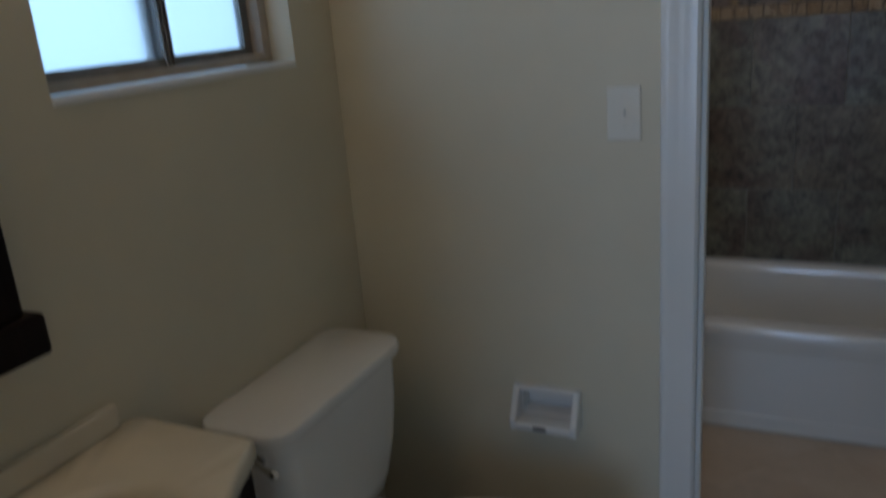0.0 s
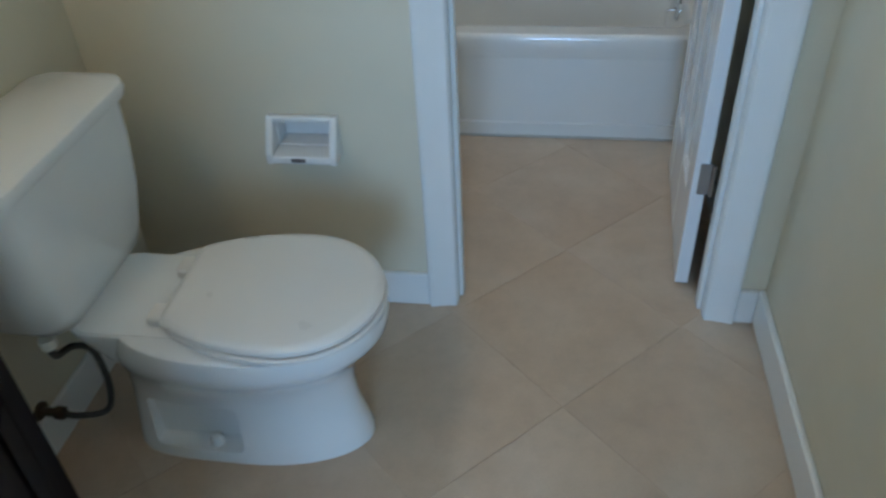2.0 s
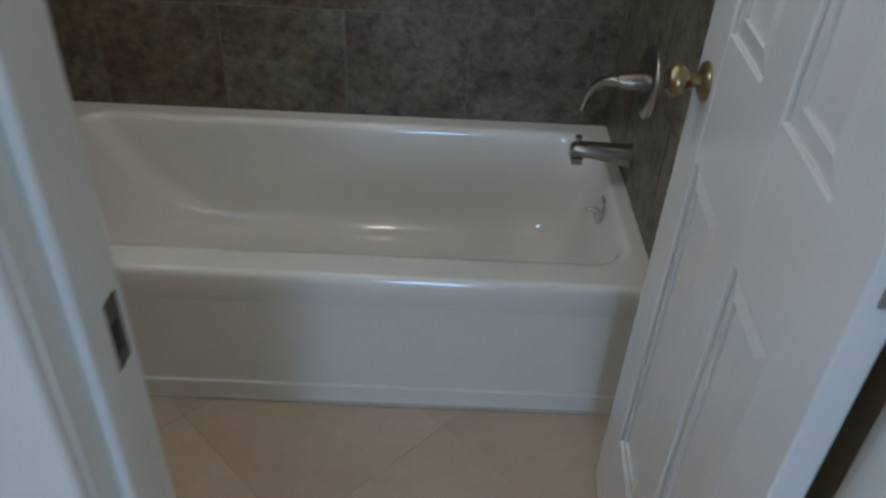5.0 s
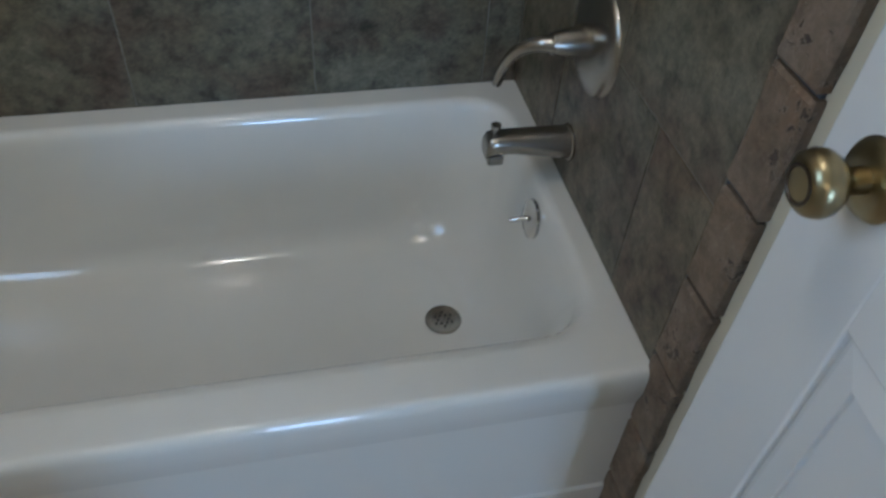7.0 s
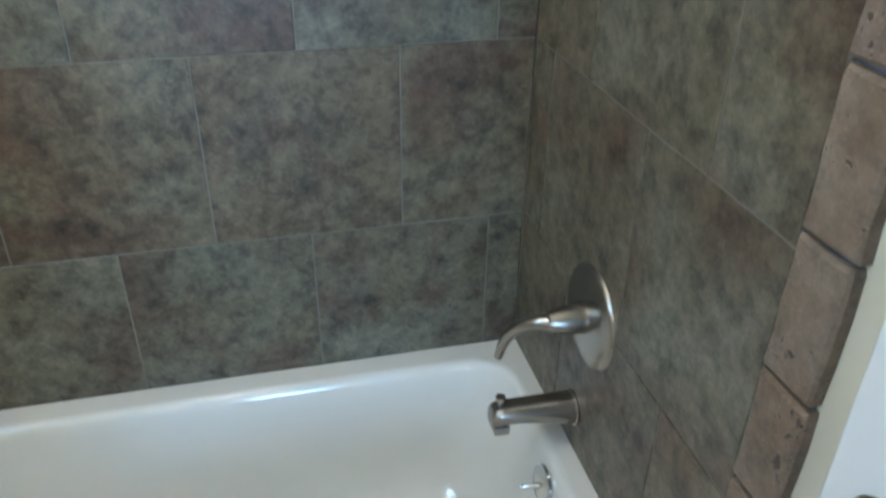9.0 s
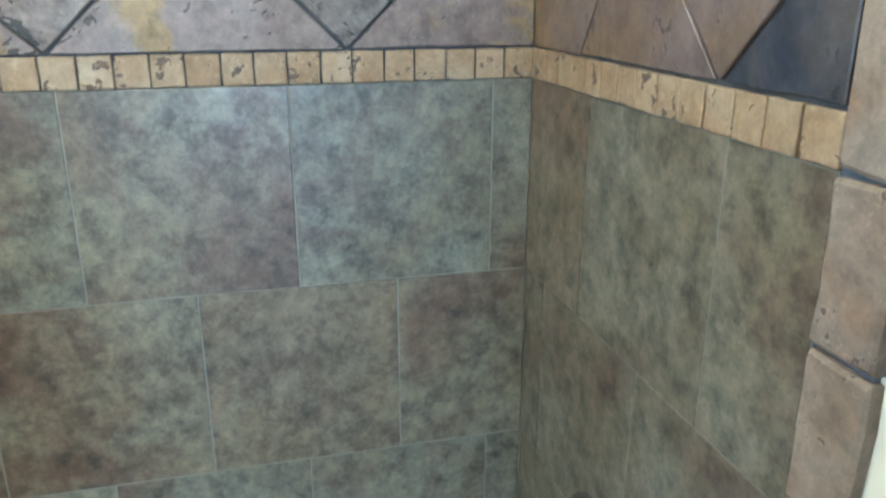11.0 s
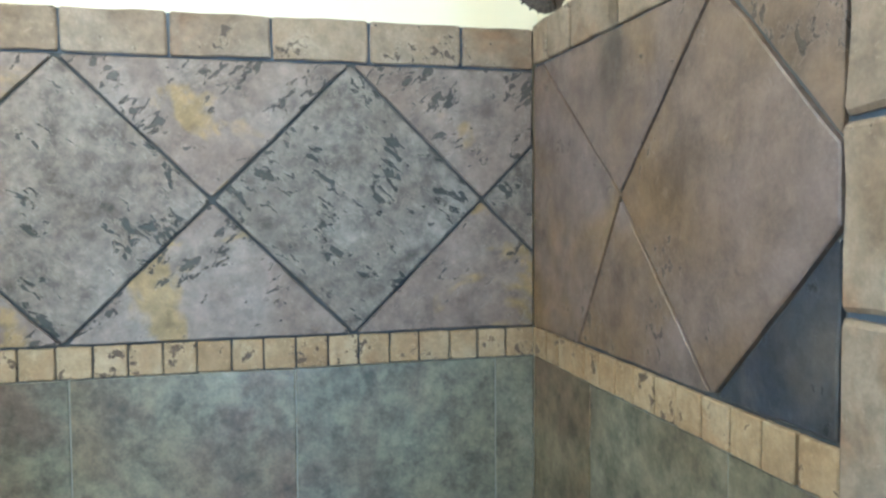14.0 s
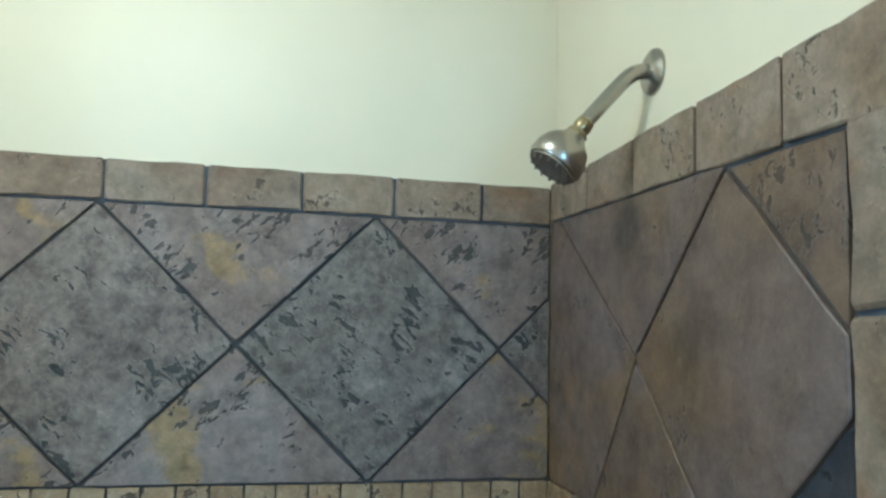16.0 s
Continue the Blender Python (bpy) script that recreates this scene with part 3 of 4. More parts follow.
# ---- tap ware ----
def build_taps():
    v = thing("shower_valve", (0, -0.34, 0.67), "brushed nickel shower valve with a curved lever", "valve")
    m = pose(0.0, -0.330, 0.668, 0, -90, 0)
    part("escutcheon", lathe([(0.001, 0.014), (0.03, 0.014), (0.060, 0.011), (0.080, 0.007), (0.086, 0.003), (0.087, 0.0)], m, 40), NICKEL, v, "round nickel escutcheon plate", True)
    b = part("valve_body", lathe([(0.001, 0.01), (0.026, 0.012), (0.0245, 0.032), (0.0215, 0.050), (0.0185, 0.064), (0.0165, 0.072), (0.010, 0.076), (0.001, 0.076)], m), NICKEL, v, "", True)
    c = curve([(-0.060, -0.336, 0.668), (-0.088, -0.322, 0.664), (-0.112, -0.300, 0.640), (-0.124, -0.280, 0.600), (-0.128, -0.268, 0.562)], 7)
    n = len(c)
    part("lever", tube(c, [0.0150 - 0.0075 * (k / (n - 1)) ** 0.7 for k in range(n)], 16), NICKEL, b, "curved nickel lever handle", True)
    s = thing("tub_spout", (0, -0.308, 0.46), "brushed nickel tub spout with a diverter knob", "spout")
    rings = []
    for x, z, hy, hz, r in ((0.0, 0.462, 0.032, 0.032, 0.0318), (-0.004, 0.462, 0.032, 0.032, 0.0318), (-0.006, 0.463, 0.029, 0.029, 0.0285), (-0.05, 0.468, 0.026, 0.025, 0.0245),
                            (-0.10, 0.474, 0.022, 0.019, 0.0165), (-0.132, 0.475, 0.0215, 0.018, 0.014), (-0.144, 0.472, 0.020, 0.018, 0.013), (-0.150, 0.466, 0.017, 0.015, 0.010)):
        rings.append([Vector((x, p.x - 0.310, p.y + z)) for p in round_rect(-hy, hy, -hz, hz, r, 0, 5, 3)])
    sb = part("spout_body", loft(rings), NICKEL, s, "", True)
    part("spout_outlet", box(-0.146, -0.118, -0.327, -0.293, 0.437, 0.456, 0.004), NICKEL, sb)
    part("diverter_knob", lathe([(0.001, 0.0), (0.004, 0.0), (0.004, 0.012), (0.0085, 0.014), (0.0085, 0.021), (0.001, 0.022)], pose(-0.134, -0.310, 0.490), 14), NICKEL, sb, "", True)
    h = thing("shower", (XE, -0.354, 2.004), "brushed nickel shower head on a bent arm", "shower")
    fm = pose(XE, -0.354, 2.004, 0, -90, 0)
    part("flange", lathe([(0.001, 0.012), (0.014, 0.012), (0.024, 0.009), (0.031, 0.004), (0.032, 0.0)], fm), NICKEL, h, "round wall flange", True)
    part("arm", tube(curve([(XE, -0.354, 2.004), (-0.012, -0.354, 2.002), (-0.035, -0.354, 1.986), (-0.092, -0.354, 1.922)], 6), 0.0105), NICKEL, h, "bent shower arm", True)
    am = look((-0.088, -0.354, 1.926), (-0.150, -0.354, 1.842))
    am = am @ pose(0, 0, 0, 180, 0, 0) @ Matrix.Scale(0.9, 4)
    part("ball_joint", lathe([(0.001, -0.004), (0.013, -0.002), (0.014, 0.010), (0.011, 0.016), (0.016, 0.020), (0.016, 0.030), (0.001, 0.031)], am), BRASS, h, "brass-toned swivel nut", True)
    hd = part("spray_head", lathe([(0.001, 0.022), (0.015, 0.023), (0.020, 0.032), (0.034, 0.046), (0.0405, 0.062), (0.0415, 0.078), (0.038, 0.084), (0.001, 0.084)], am), NICKEL, h, "bell-shaped spray head", True)
    part("spray_face", lathe([(0.001, 0.0845), (0.036, 0.0845), (0.036, 0.088), (0.030, 0.090), (0.001, 0.090)], am), NICKEL, hd, "nickel nozzle face", True)
    for k in range(14):
        a = k * 2 * math.pi / 14
        part("nozzle", lathe([(0.001, 0.0), (0.0022, 0.0), (0.0016, 0.004), (0.0005, 0.004)], am @ Matrix.Translation((0.031 * math.cos(a), 0.031 * math.sin(a), 0.089)), 6), BRONZE, hd)


build_taps()


# ---- toilet ----
def build_toilet():
    yt, yc = -2.085, -2.102
    t = thing("toilet", (-1.15, yc, 0), "white two-piece toilet with the seat lid closed", "toilet")
    yc = -2.108
    # the bowl and its skirt, with a hollow cut into either flank
    R = [egg(xb, xf, yc, h, z, 64, sq) for z, xb, xf, h, sq in (
        (0.0, -1.405, -0.862, 0.122, 4.0), (0.018, -1.405, -0.862, 0.122, 4.0), (0.05, -1.400, -0.870, 0.115, 4.0), (0.12, -1.395, -0.888, 0.107, 3.6), (0.18, -1.390, -0.892, 0.110, 3.2),
        (0.225, -1.390, -0.882, 0.124, 3.0), (0.265, -1.390, -0.858, 0.146, 2.8), (0.295, -1.388, -0.835, 0.166, 2.7), (0.318, -1.385, -0.816, 0.180, 2.6), (0.338, -1.380, -0.804, 0.187, 2.5),
        (0.372, -1.370, -0.798, 0.190, 2.5), (0.383, -1.365, -0.801, 0.187, 2.5), (0.386, -1.355, -0.810, 0.179, 2.5))]
    bowl = part("bowl", loft(R), CHINA, t, "white china bowl on a skirt with hollowed flanks")
    hollow = box(-1.335, -1.127, yc - 0.30, yc - 0.070, 0.032, 0.168, 0.014)
    hollow = part("hollow", box(-1.335, -1.127, yc + 0.070, yc + 0.30, 0.032, 0.168, 0.014, hollow), CHINA)
    cut = bowl.modifiers.new("cut", "BOOLEAN")
    cut.operation, cut.object, cut.solver = "DIFFERENCE", hollow, "EXACT"
    bpy.context.view_layer.update()
    me = bpy.data.meshes.new_from_object(bowl.evaluated_get(bpy.context.evaluated_depsgraph_get()))
    bowl.modifiers.clear()
    bowl.data = me
    me.polygons.foreach_set("use_smooth", [True] * len(me.polygons))
    me.set_sharp_from_angle(angle=radians(38))
    bpy.data.objects.remove(hollow)
    part("bolt_cap", lathe([(0.016, 0.0), (0.0155, 0.012), (0.010, 0.020), (0.001, 0.022)], pose(-1.20, yc - 0.092, 0.031), 16), CHINA, t, "round white bolt cap", True)
    D = [round_rect(a, b, yc - h, yc + h, 0.06, z) for z, a, b, h in ((0.29, -1.40, -1.15, 0.112), (0.345, -1.43, -1.15, 0.124), (0.368, -1.44, -1.13, 0.130), (0.382, -1.44, -1.13, 0.131), (0.3885, -1.435, -1.14, 0.126))]
    part("tank_deck", loft(D), CHINA, t, "", True)

    def oval(xb, xf, half, z):
        """A seat's outline: round at the front, tapering to a straight back."""
        xm = xb + 0.56 * (xf - xb)
        side = [(xm + (xf - xm) * math.sin(radians(a)), half * math.cos(radians(a))) for a in range(84, -1, -6)]
        side += [(xm + (xb - xm) * k / 8, half * (1 - 0.34 * (k / 8) ** 2.2)) for k in range(1, 8)]
        h = half * 0.62
        side += [(xb + 0.006, h + 0.008), (xb, h - 0.012)]
        return [Vector((xf, yc, z))] + [Vector((x, yc + y, z)) for x, y in side] + [Vector((x, yc - y, z)) for x, y in reversed(side)]

    S = [oval(xb, xf, h, z) for z, xb, xf, h in ((0.389, -1.212, -0.806, 0.178), (0.391, -1.216, -0.800, 0.184), (0.400, -1.217, -0.799, 0.185), (0.404, -1.214, -0.803, 0.181))]
    part("seat_ring", loft(S), SEATMAT, t, "white plastic seat ring", True)
    L = [oval(xb, xf, h, z) for z, xb, xf, h in ((0.4065, -1.220, -0.812, 0.174), (0.410, -1.226, -0.803, 0.181), (0.419, -1.226, -0.803, 0.181), (0.425, -1.222, -0.809, 0.176), (0.428, -1.21, -0.825, 0.163), (0.430, -1.17, -0.88, 0.12))]
    lid = part("seat_lid", loft(L), SEATMAT, t, "closed white plastic seat lid", True)
    for y in (yc - 0.075, yc + 0.075):
        part("hinge_cap", box(-1.262, -1.226, y - 0.026, y + 0.026, 0.388, 0.410, 0.007, seg=3), SEATMAT, lid, smooth=True)
    T = [round_rect(a, b, yt - h, yt + h, r, z) for z, a, b, h, r in ((0.388, -1.545, -1.405, 0.155, 0.05), (0.396, -1.555, -1.398, 0.178, 0.055), (0.43, -1.565, -1.395, 0.205, 0.06), (0.52, -1.572, -1.384, 0.226, 0.06),
                                                                     (0.62, -1.575, -1.380, 0.237, 0.055), (0.718, -1.577, -1.380, 0.242, 0.05))]
    tank = part("tank", loft(T), CHINA, t, "white china cistern", True)
    K = [round_rect(a, b, yt - h, yt + h, r, z) for z, a, b, h, r in ((0.717, -1.579, -1.372, 0.246, 0.052), (0.720, -1.582, -1.366, 0.251, 0.055), (0.738, -1.583, -1.362, 0.254, 0.056), (0.748, -1.581, -1.366, 0.251, 0.055), (0.752, -1.574, -1.376, 0.243, 0.05))]
    part("tank_lid", loft(K), CHINA, t, "white china tank lid", True)
    part("flush_base", lathe([(0.012, 0.0), (0.012, 0.008), (0.007, 0.011), (0.007, 0.018), (0.001, 0.019)], pose(-1.43, yt - 0.238, 0.692, 90, 0, 0), 16), CHROME, tank, "", True)
    part("flush_lever", tube([(-1.43, yt - 0.252, 0.692), (-1.41, yt - 0.262, 0.694), (-1.39, yt - 0.270, 0.694), (-1.374, yt - 0.274, 0.693), (-1.367, yt - 0.275, 0.692)], [0.005, 0.0055, 0.006, 0.0095, 0.006]), CHROME, tank, "chrome flush lever", True)
    w = thing("water_supply", (XW, -2.22, 0.12), "dark braided supply hose with a wall stop valve", "supply hose")
    part("hose", tube(curve([(-1.445, -2.262, 0.385), (-1.443, -2.262, 0.345), (-1.45, -2.20, 0.31), (-1.45, -2.155, 0.25), (-1.452, -2.15, 0.14), (-1.47, -2.165, 0.07), (-1.51, -2.20, 0.085), (-1.535, -2.222, 0.115)], 7), 0.0075, 10), RUBBER, w, "dark braided hose", True)
    part("hose_nut", lathe([(0.016, 0.0), (0.016, 0.022), (0.001, 0.023)], pose(-1.445, -2.262, 0.37), 8), PLASTIC, w, "white plastic coupling nut")
    part("stop_valve", lathe([(0.022, 0.0), (0.022, 0.006), (0.010, 0.008), (0.010, 0.038), (0.015, 0.040), (0.015, 0.058), (0.001, 0.060)], pose(XW, -2.225, 0.12, 0, 90, 0), 14), BRONZE, w, "tarnished stop valve", True)


build_toilet()


# ---- paper holder and switch ----
def build_paper_holder():
    x0, x1, z0, z1 = -1.160, -0.988, 0.463, 0.568
    p = thing("toilet_paper_holder", (-1.09, YP0, z0), "empty white ceramic recessed toilet paper holder on the wall", "paper holder")
    part("back", box(-1.146, -1.002, YP0 + 0.050, YP1 - 0.002, 0.482, 0.553), CHINA, p)
    part("liner", pierced("x", YP0 - 0.002, YP0 + 0.049, [-1.1458, -1.141, -1.007, -1.0022], [0.4822, 0.487, 0.548, 0.5528], {(1, 1)}), CHINA, p)
    part("top_rim", box(x0, x1, YP0 - 0.018, YP0 - 0.0005, z1 - 0.016, z1, 0.005, seg=3), CHINA, p, smooth=True)
    for s, a in ((1, x0), (-1, x1)):
        r = []
        for x, i in ((a, 0.003), (a + s * 0.003, 0), (a + s * 0.014, 0), (a + s * 0.017, 0.003)):
            r.append([Vector((x, y, z)) for y, z in ((YP0 - 0.0005, z0 + i), (YP0 - 0.060 + i, z0 + i), (YP0 - 0.062 + i, z0 + 0.026), (YP0 - 0.018 + i, z1 - i), (YP0 - 0.0005, z1 - i))])
        part("cheek", loft(r), CHINA, p)
    lip = part("bottom_lip", box(x0 + 0.012, x1 - 0.012, YP0 - 0.060, YP0 - 0.0005, z0, z0 + 0.022, 0.005, seg=3), CHINA, p, smooth=True)
    part("printed_mark", box(-1.098, -1.064, YP0 - 0.0612, YP0 - 0.0600, z0 + 0.007, z0 + 0.017), BAR, lip, "small dark printed mark")


build_paper_holder()
sw = thing("light_switch", (-0.877, YP0, 1.24), "cream plastic light switch plate on the wall", "light switch")
part("cover_plate", box(-0.913, -0.841, YP0 - 0.006, YP0 - 0.0003, 1.183, 1.299, 0.0025), PLASTIC, sw)
part("toggle", box(-0.881, -0.873, YP0 - 0.017, YP0 - 0.005, 1.236, 1.252, 0.002), PLASTIC, sw, "small toggle lever")
for z in (1.211, 1.271):
    part("screw", lathe([(0.0035, 0.0), (0.003, 0.0012), (0.001, 0.0014)], pose(-0.877, YP0 - 0.006, z, 90, 0, 0), 10), PLASTIC, sw)


# ---- vanity, mirror, lamps ----
VC, VH = -2.862, 0.405


def bow(d, back=-1.30, deep=0.19):
    """The curved front of the vanity: the depth line at the distance d from its middle."""
    s = max(0.0, min(1.0, 1 - abs(d) / VH))
    return back + deep * s * s * (3 - 2 * s)


def outline(inset, n=26):
    h = VH - inset
    pts = [(XW + 0.002, VC + h)]
    r = 0.02
    for k in range(n + 1):
        d = h - 2 * h * k / n
        pts.append((bow(d * VH / h) - inset - (r if k in (0, n) else 0), VC + d))
    pts.append((XW + 0.002, VC - h))
    return pts


def build_vanity():
    v = thing("vanity_cabinet", (XW, VC, 0), "espresso wooden bow-front vanity cabinet", "vanity cabinet")
    rings = [[Vector((x, y, z)) for x, y in outline(i)] for z, i in ((0.0, 0.07), (0.09, 0.07), (0.091, 0.045), (0.798, 0.045))]
    part("body", loft(rings, cap_end=False), ESPRESSO, v)

    def panel(name, d0, d1, z0, z1, o0, o1, parent, n=8, label=""):
        r = []
        for k in range(n + 1):
            d = d0 + (d1 - d0) * k / n
            y = VC + d
            a, b = bow(d) - 0.045 + o0, bow(d) - 0.045 + o1
            r.append([Vector((a, y, z0)), Vector((b, y, z0 + 0.002)), Vector((b, y, z1 - 0.002)), Vector((a, y, z1))])
        return part(name, loft(r), ESPRESSO, parent, label)

    for s in (1, -1):
        panel("corner_post", s * 0.385, s * 0.335, 0.0, 0.80, -0.03, 0.016, v, 4)
        panel("post_block", s * 0.388, s * 0.330, 0.62, 0.80, -0.02, 0.026, v, 4)
        door = panel("cabinet_door", s * 0.325, s * 0.008, 0.12, 0.60, -0.005, 0.014, v, 14, "bowed cabinet door")
        panel("door_rail", s * 0.325, s * 0.008, 0.12, 0.18, 0.013, 0.022, door, 14)
        panel("door_rail", s * 0.325, s * 0.008, 0.54, 0.60, 0.013, 0.022, door, 14)
        panel("door_stile", s * 0.325, s * 0.268, 0.18, 0.54, 0.013, 0.022, door, 4)
        panel("door_stile", s * 0.065, s * 0.008, 0.18, 0.54, 0.013, 0.022, door, 4)
        m = pose(bow(0.04) - 0.022, VC + s * 0.04, 0.50, 0, 90, 0)
        part("knob", lathe([(0.005, 0.0), (0.005, 0.012), (0.012, 0.016), (0.013, 0.022), (0.008, 0.027), (0.001, 0.028)], m, 16), NICKEL, door, "round nickel knob", True)
    panel("drawer_front", 0.325, -0.325, 0.63, 0.77, -0.005, 0.016, v, 20, "plain false drawer front")

    c = thing("washbasin", (XW, VC, 0.80), "cream cultured-marble vanity top with an oval basin", "washbasin")
    n = 96
    cx, cy, a, b = -1.365, VC, 0.158, 0.245
    poly = outline(0.0, 60)

    def reach(t):
        dx, dy = math.cos(t), math.sin(t)
        best = 9.0
        for (px, py), (qx, qy) in zip(poly, poly[1:] + poly[:1]):
            ex, ey = qx - px, qy - py
            det = dx * -ey + dy * ex
            if abs(det) < 1e-9:
                continue
            s = ((px - cx) * -ey + (py - cy) * ex) / det
            u = (dx * (py - cy) - dy * (px - cx)) / det
            if s > 0 and -1e-6 <= u <= 1 + 1e-6:
                best = min(best, s)
        return best

    far = [reach(2 * math.pi * k / n) for k in range(n)]

    def ring(f, z):
        return [Vector((cx + f(k) * math.cos(2 * math.pi * k / n), cy + f(k) * math.sin(2 * math.pi * k / n), z)) for k in range(n)]

    oval = [1 / math.hypot(math.cos(2 * math.pi * k / n) / a, math.sin(2 * math.pi * k / n) / b) for k in range(n)]
    R = [ring(lambda k: far[k] - 0.03, 0.797), ring(lambda k: far[k] - 0.006, 0.799), ring(lambda k: far[k], 0.806), ring(lambda k: far[k], 0.828), ring(lambda k: far[k] - 0.004, 0.836), ring(lambda k: far[k] - 0.012, 0.840)]
    for f, z in ((1.06, 0.840), (1.0, 0.837), (0.96, 0.828), (0.92, 0.805), (0.84, 0.77), (0.70, 0.735), (0.48, 0.712), (0.2, 0.703), (0.1, 0.702)):
        R.append(ring(lambda k: oval[k] * f, z))
    part("top_and_basin", loft(R, cap_start=False), MARBLE, c, "", True)
    part("backsplash", box(XW + 0.001, XW + 0.021, VC - VH + 0.03, VC + VH - 0.045, 0.838, 0.884, 0.006), MARBLE, c)
    part("basin_drain", lathe([(0.001, 0.003), (0.018, 0.003), (0.022, 0.001), (0.022, -0.002)], pose(cx, cy, 0.703), 20), BRONZE, c, "", True)

    fm = thing("mirror", (XW, VC, 1.0), "wall mirror in a dark espresso wooden frame", "mirror")
    y0, y1 = -3.14, -2.635
    part("glass", box(XW + 0.006, XW + 0.010, y0 + 0.05, y1 - 0.05, 1.10, 1.81), plain("mirror_silver", (0.9, 0.9, 0.9), 0.02, 1.0, vary=0.0, bump=0.0), fm)
    part("side_rail", box(XW + 0.001, XW + 0.036, y1 - 0.06, y1, 1.10, 1.80, 0.006), ESPRESSO, fm)
    part("side_rail", box(XW + 0.001, XW + 0.036, y0, y0 + 0.06, 1.10, 1.80, 0.006), ESPRESSO, fm)
    part("bottom_rail", box(XW + 0.001, XW + 0.048, y0 - 0.024, y1 + 0.024, 1.033, 1.10, 0.008), ESPRESSO, fm)
    part("top_rail", box(XW + 0.001, XW + 0.048, y0 - 0.024, y1 + 0.024, 1.80, 1.86, 0.008), ESPRESSO, fm)

    lb = thing("vanity_light", (XW, VC, 1.98), "four-globe nickel wall light above the mirror", "wall light")
    part("back_bar", box(XW + 0.001, XW + 0.03, VC - 0.32, VC + 0.32, 1.95, 2.03, 0.005), NICKEL, lb)
    for y in BULB_YS:
        part("globe", lathe([(0.012, 0.0), (0.02, 0.01), (0.045, 0.035), (0.05, 0.06), (0.035, 0.09), (0.001, 0.10)], pose(XW + 0.028, y, 1.99, 0, 90, 0), 16), BULB, lb, "glowing glass globe", True).visible_shadow = False


build_vanity()
cl = thing("ceiling_light", (-0.78, -0.72, TOP), "round glass ceiling light over the tub room", "ceiling light")
part("canopy", lathe([(0.12, 0.0), (0.12, -0.02), (0.10, -0.03), (0.001, -0.03)], pose(-0.78, -0.72, TOP), 28), NICKEL, cl, "", True)
part("shade", lathe([(0.105, -0.028), (0.11, -0.05), (0.09, -0.085), (0.05, -0.105), (0.001, -0.11)], pose(-0.78, -0.72, TOP), 28), BULB, cl, "glowing glass shade", True).visible_shadow = False


# ---- tiles and stones ----
def clip(poly, box4):
    """The part of a convex polygon inside a rectangle (u0, u1, v0, v1)."""
    u0, u1, v0, v1 = box4
    for axis, lim, keep in ((0, u0, 1), (0, u1, -1), (1, v0, 1), (1, v1, -1)):
        out = []
        for p, q in zip(poly, poly[1:] + poly[:1]):
            a, b = (p[axis] - lim) * keep, (q[axis] - lim) * keep
            if a >= 0:
                out.append(p)
            if (a > 0 > b) or (a < 0 < b):
                t = a / (a - b)
                out.append((p[0] + (q[0] - p[0]) * t, p[1] + (q[1] - p[1]) * t))
        poly = out
        if len(poly) < 3:
            return []
    return poly


def shrink(poly, d):
    """A convex polygon, run anticlockwise, drawn in by d on every side."""
    n, out = len(poly), []
    for k in range(n):
        p, c, q = Vector(poly[k - 1]), Vector(poly[k]), Vector(poly[(k + 1) % n])
        a, b = (c - p).normalized(), (q - c).normalized()
        na, nb = Vector((-a.y, a.x)), Vector((-b.y, b.x))
        s = 1 + na.dot(nb)
        out.append(tuple(c + (na + nb) * (d / max(0.35, s))))
    return out


def area(poly):
    return 0.5 * sum(p[0] * q[1] - q[0] * p[1] for p, q in zip(poly, poly[1:] + poly[:1]))


MESHES = {}
FACES = {"north": lambda u, v, w: (u, -w, v), "east": lambda u, v, w: (-w, u, v), "floor": lambda u, v, w: (u, v, w)}
BASE = {"north": (0, YN, 0), "east": (XE, 0, 0), "floor": (0, 0, -0.004)}


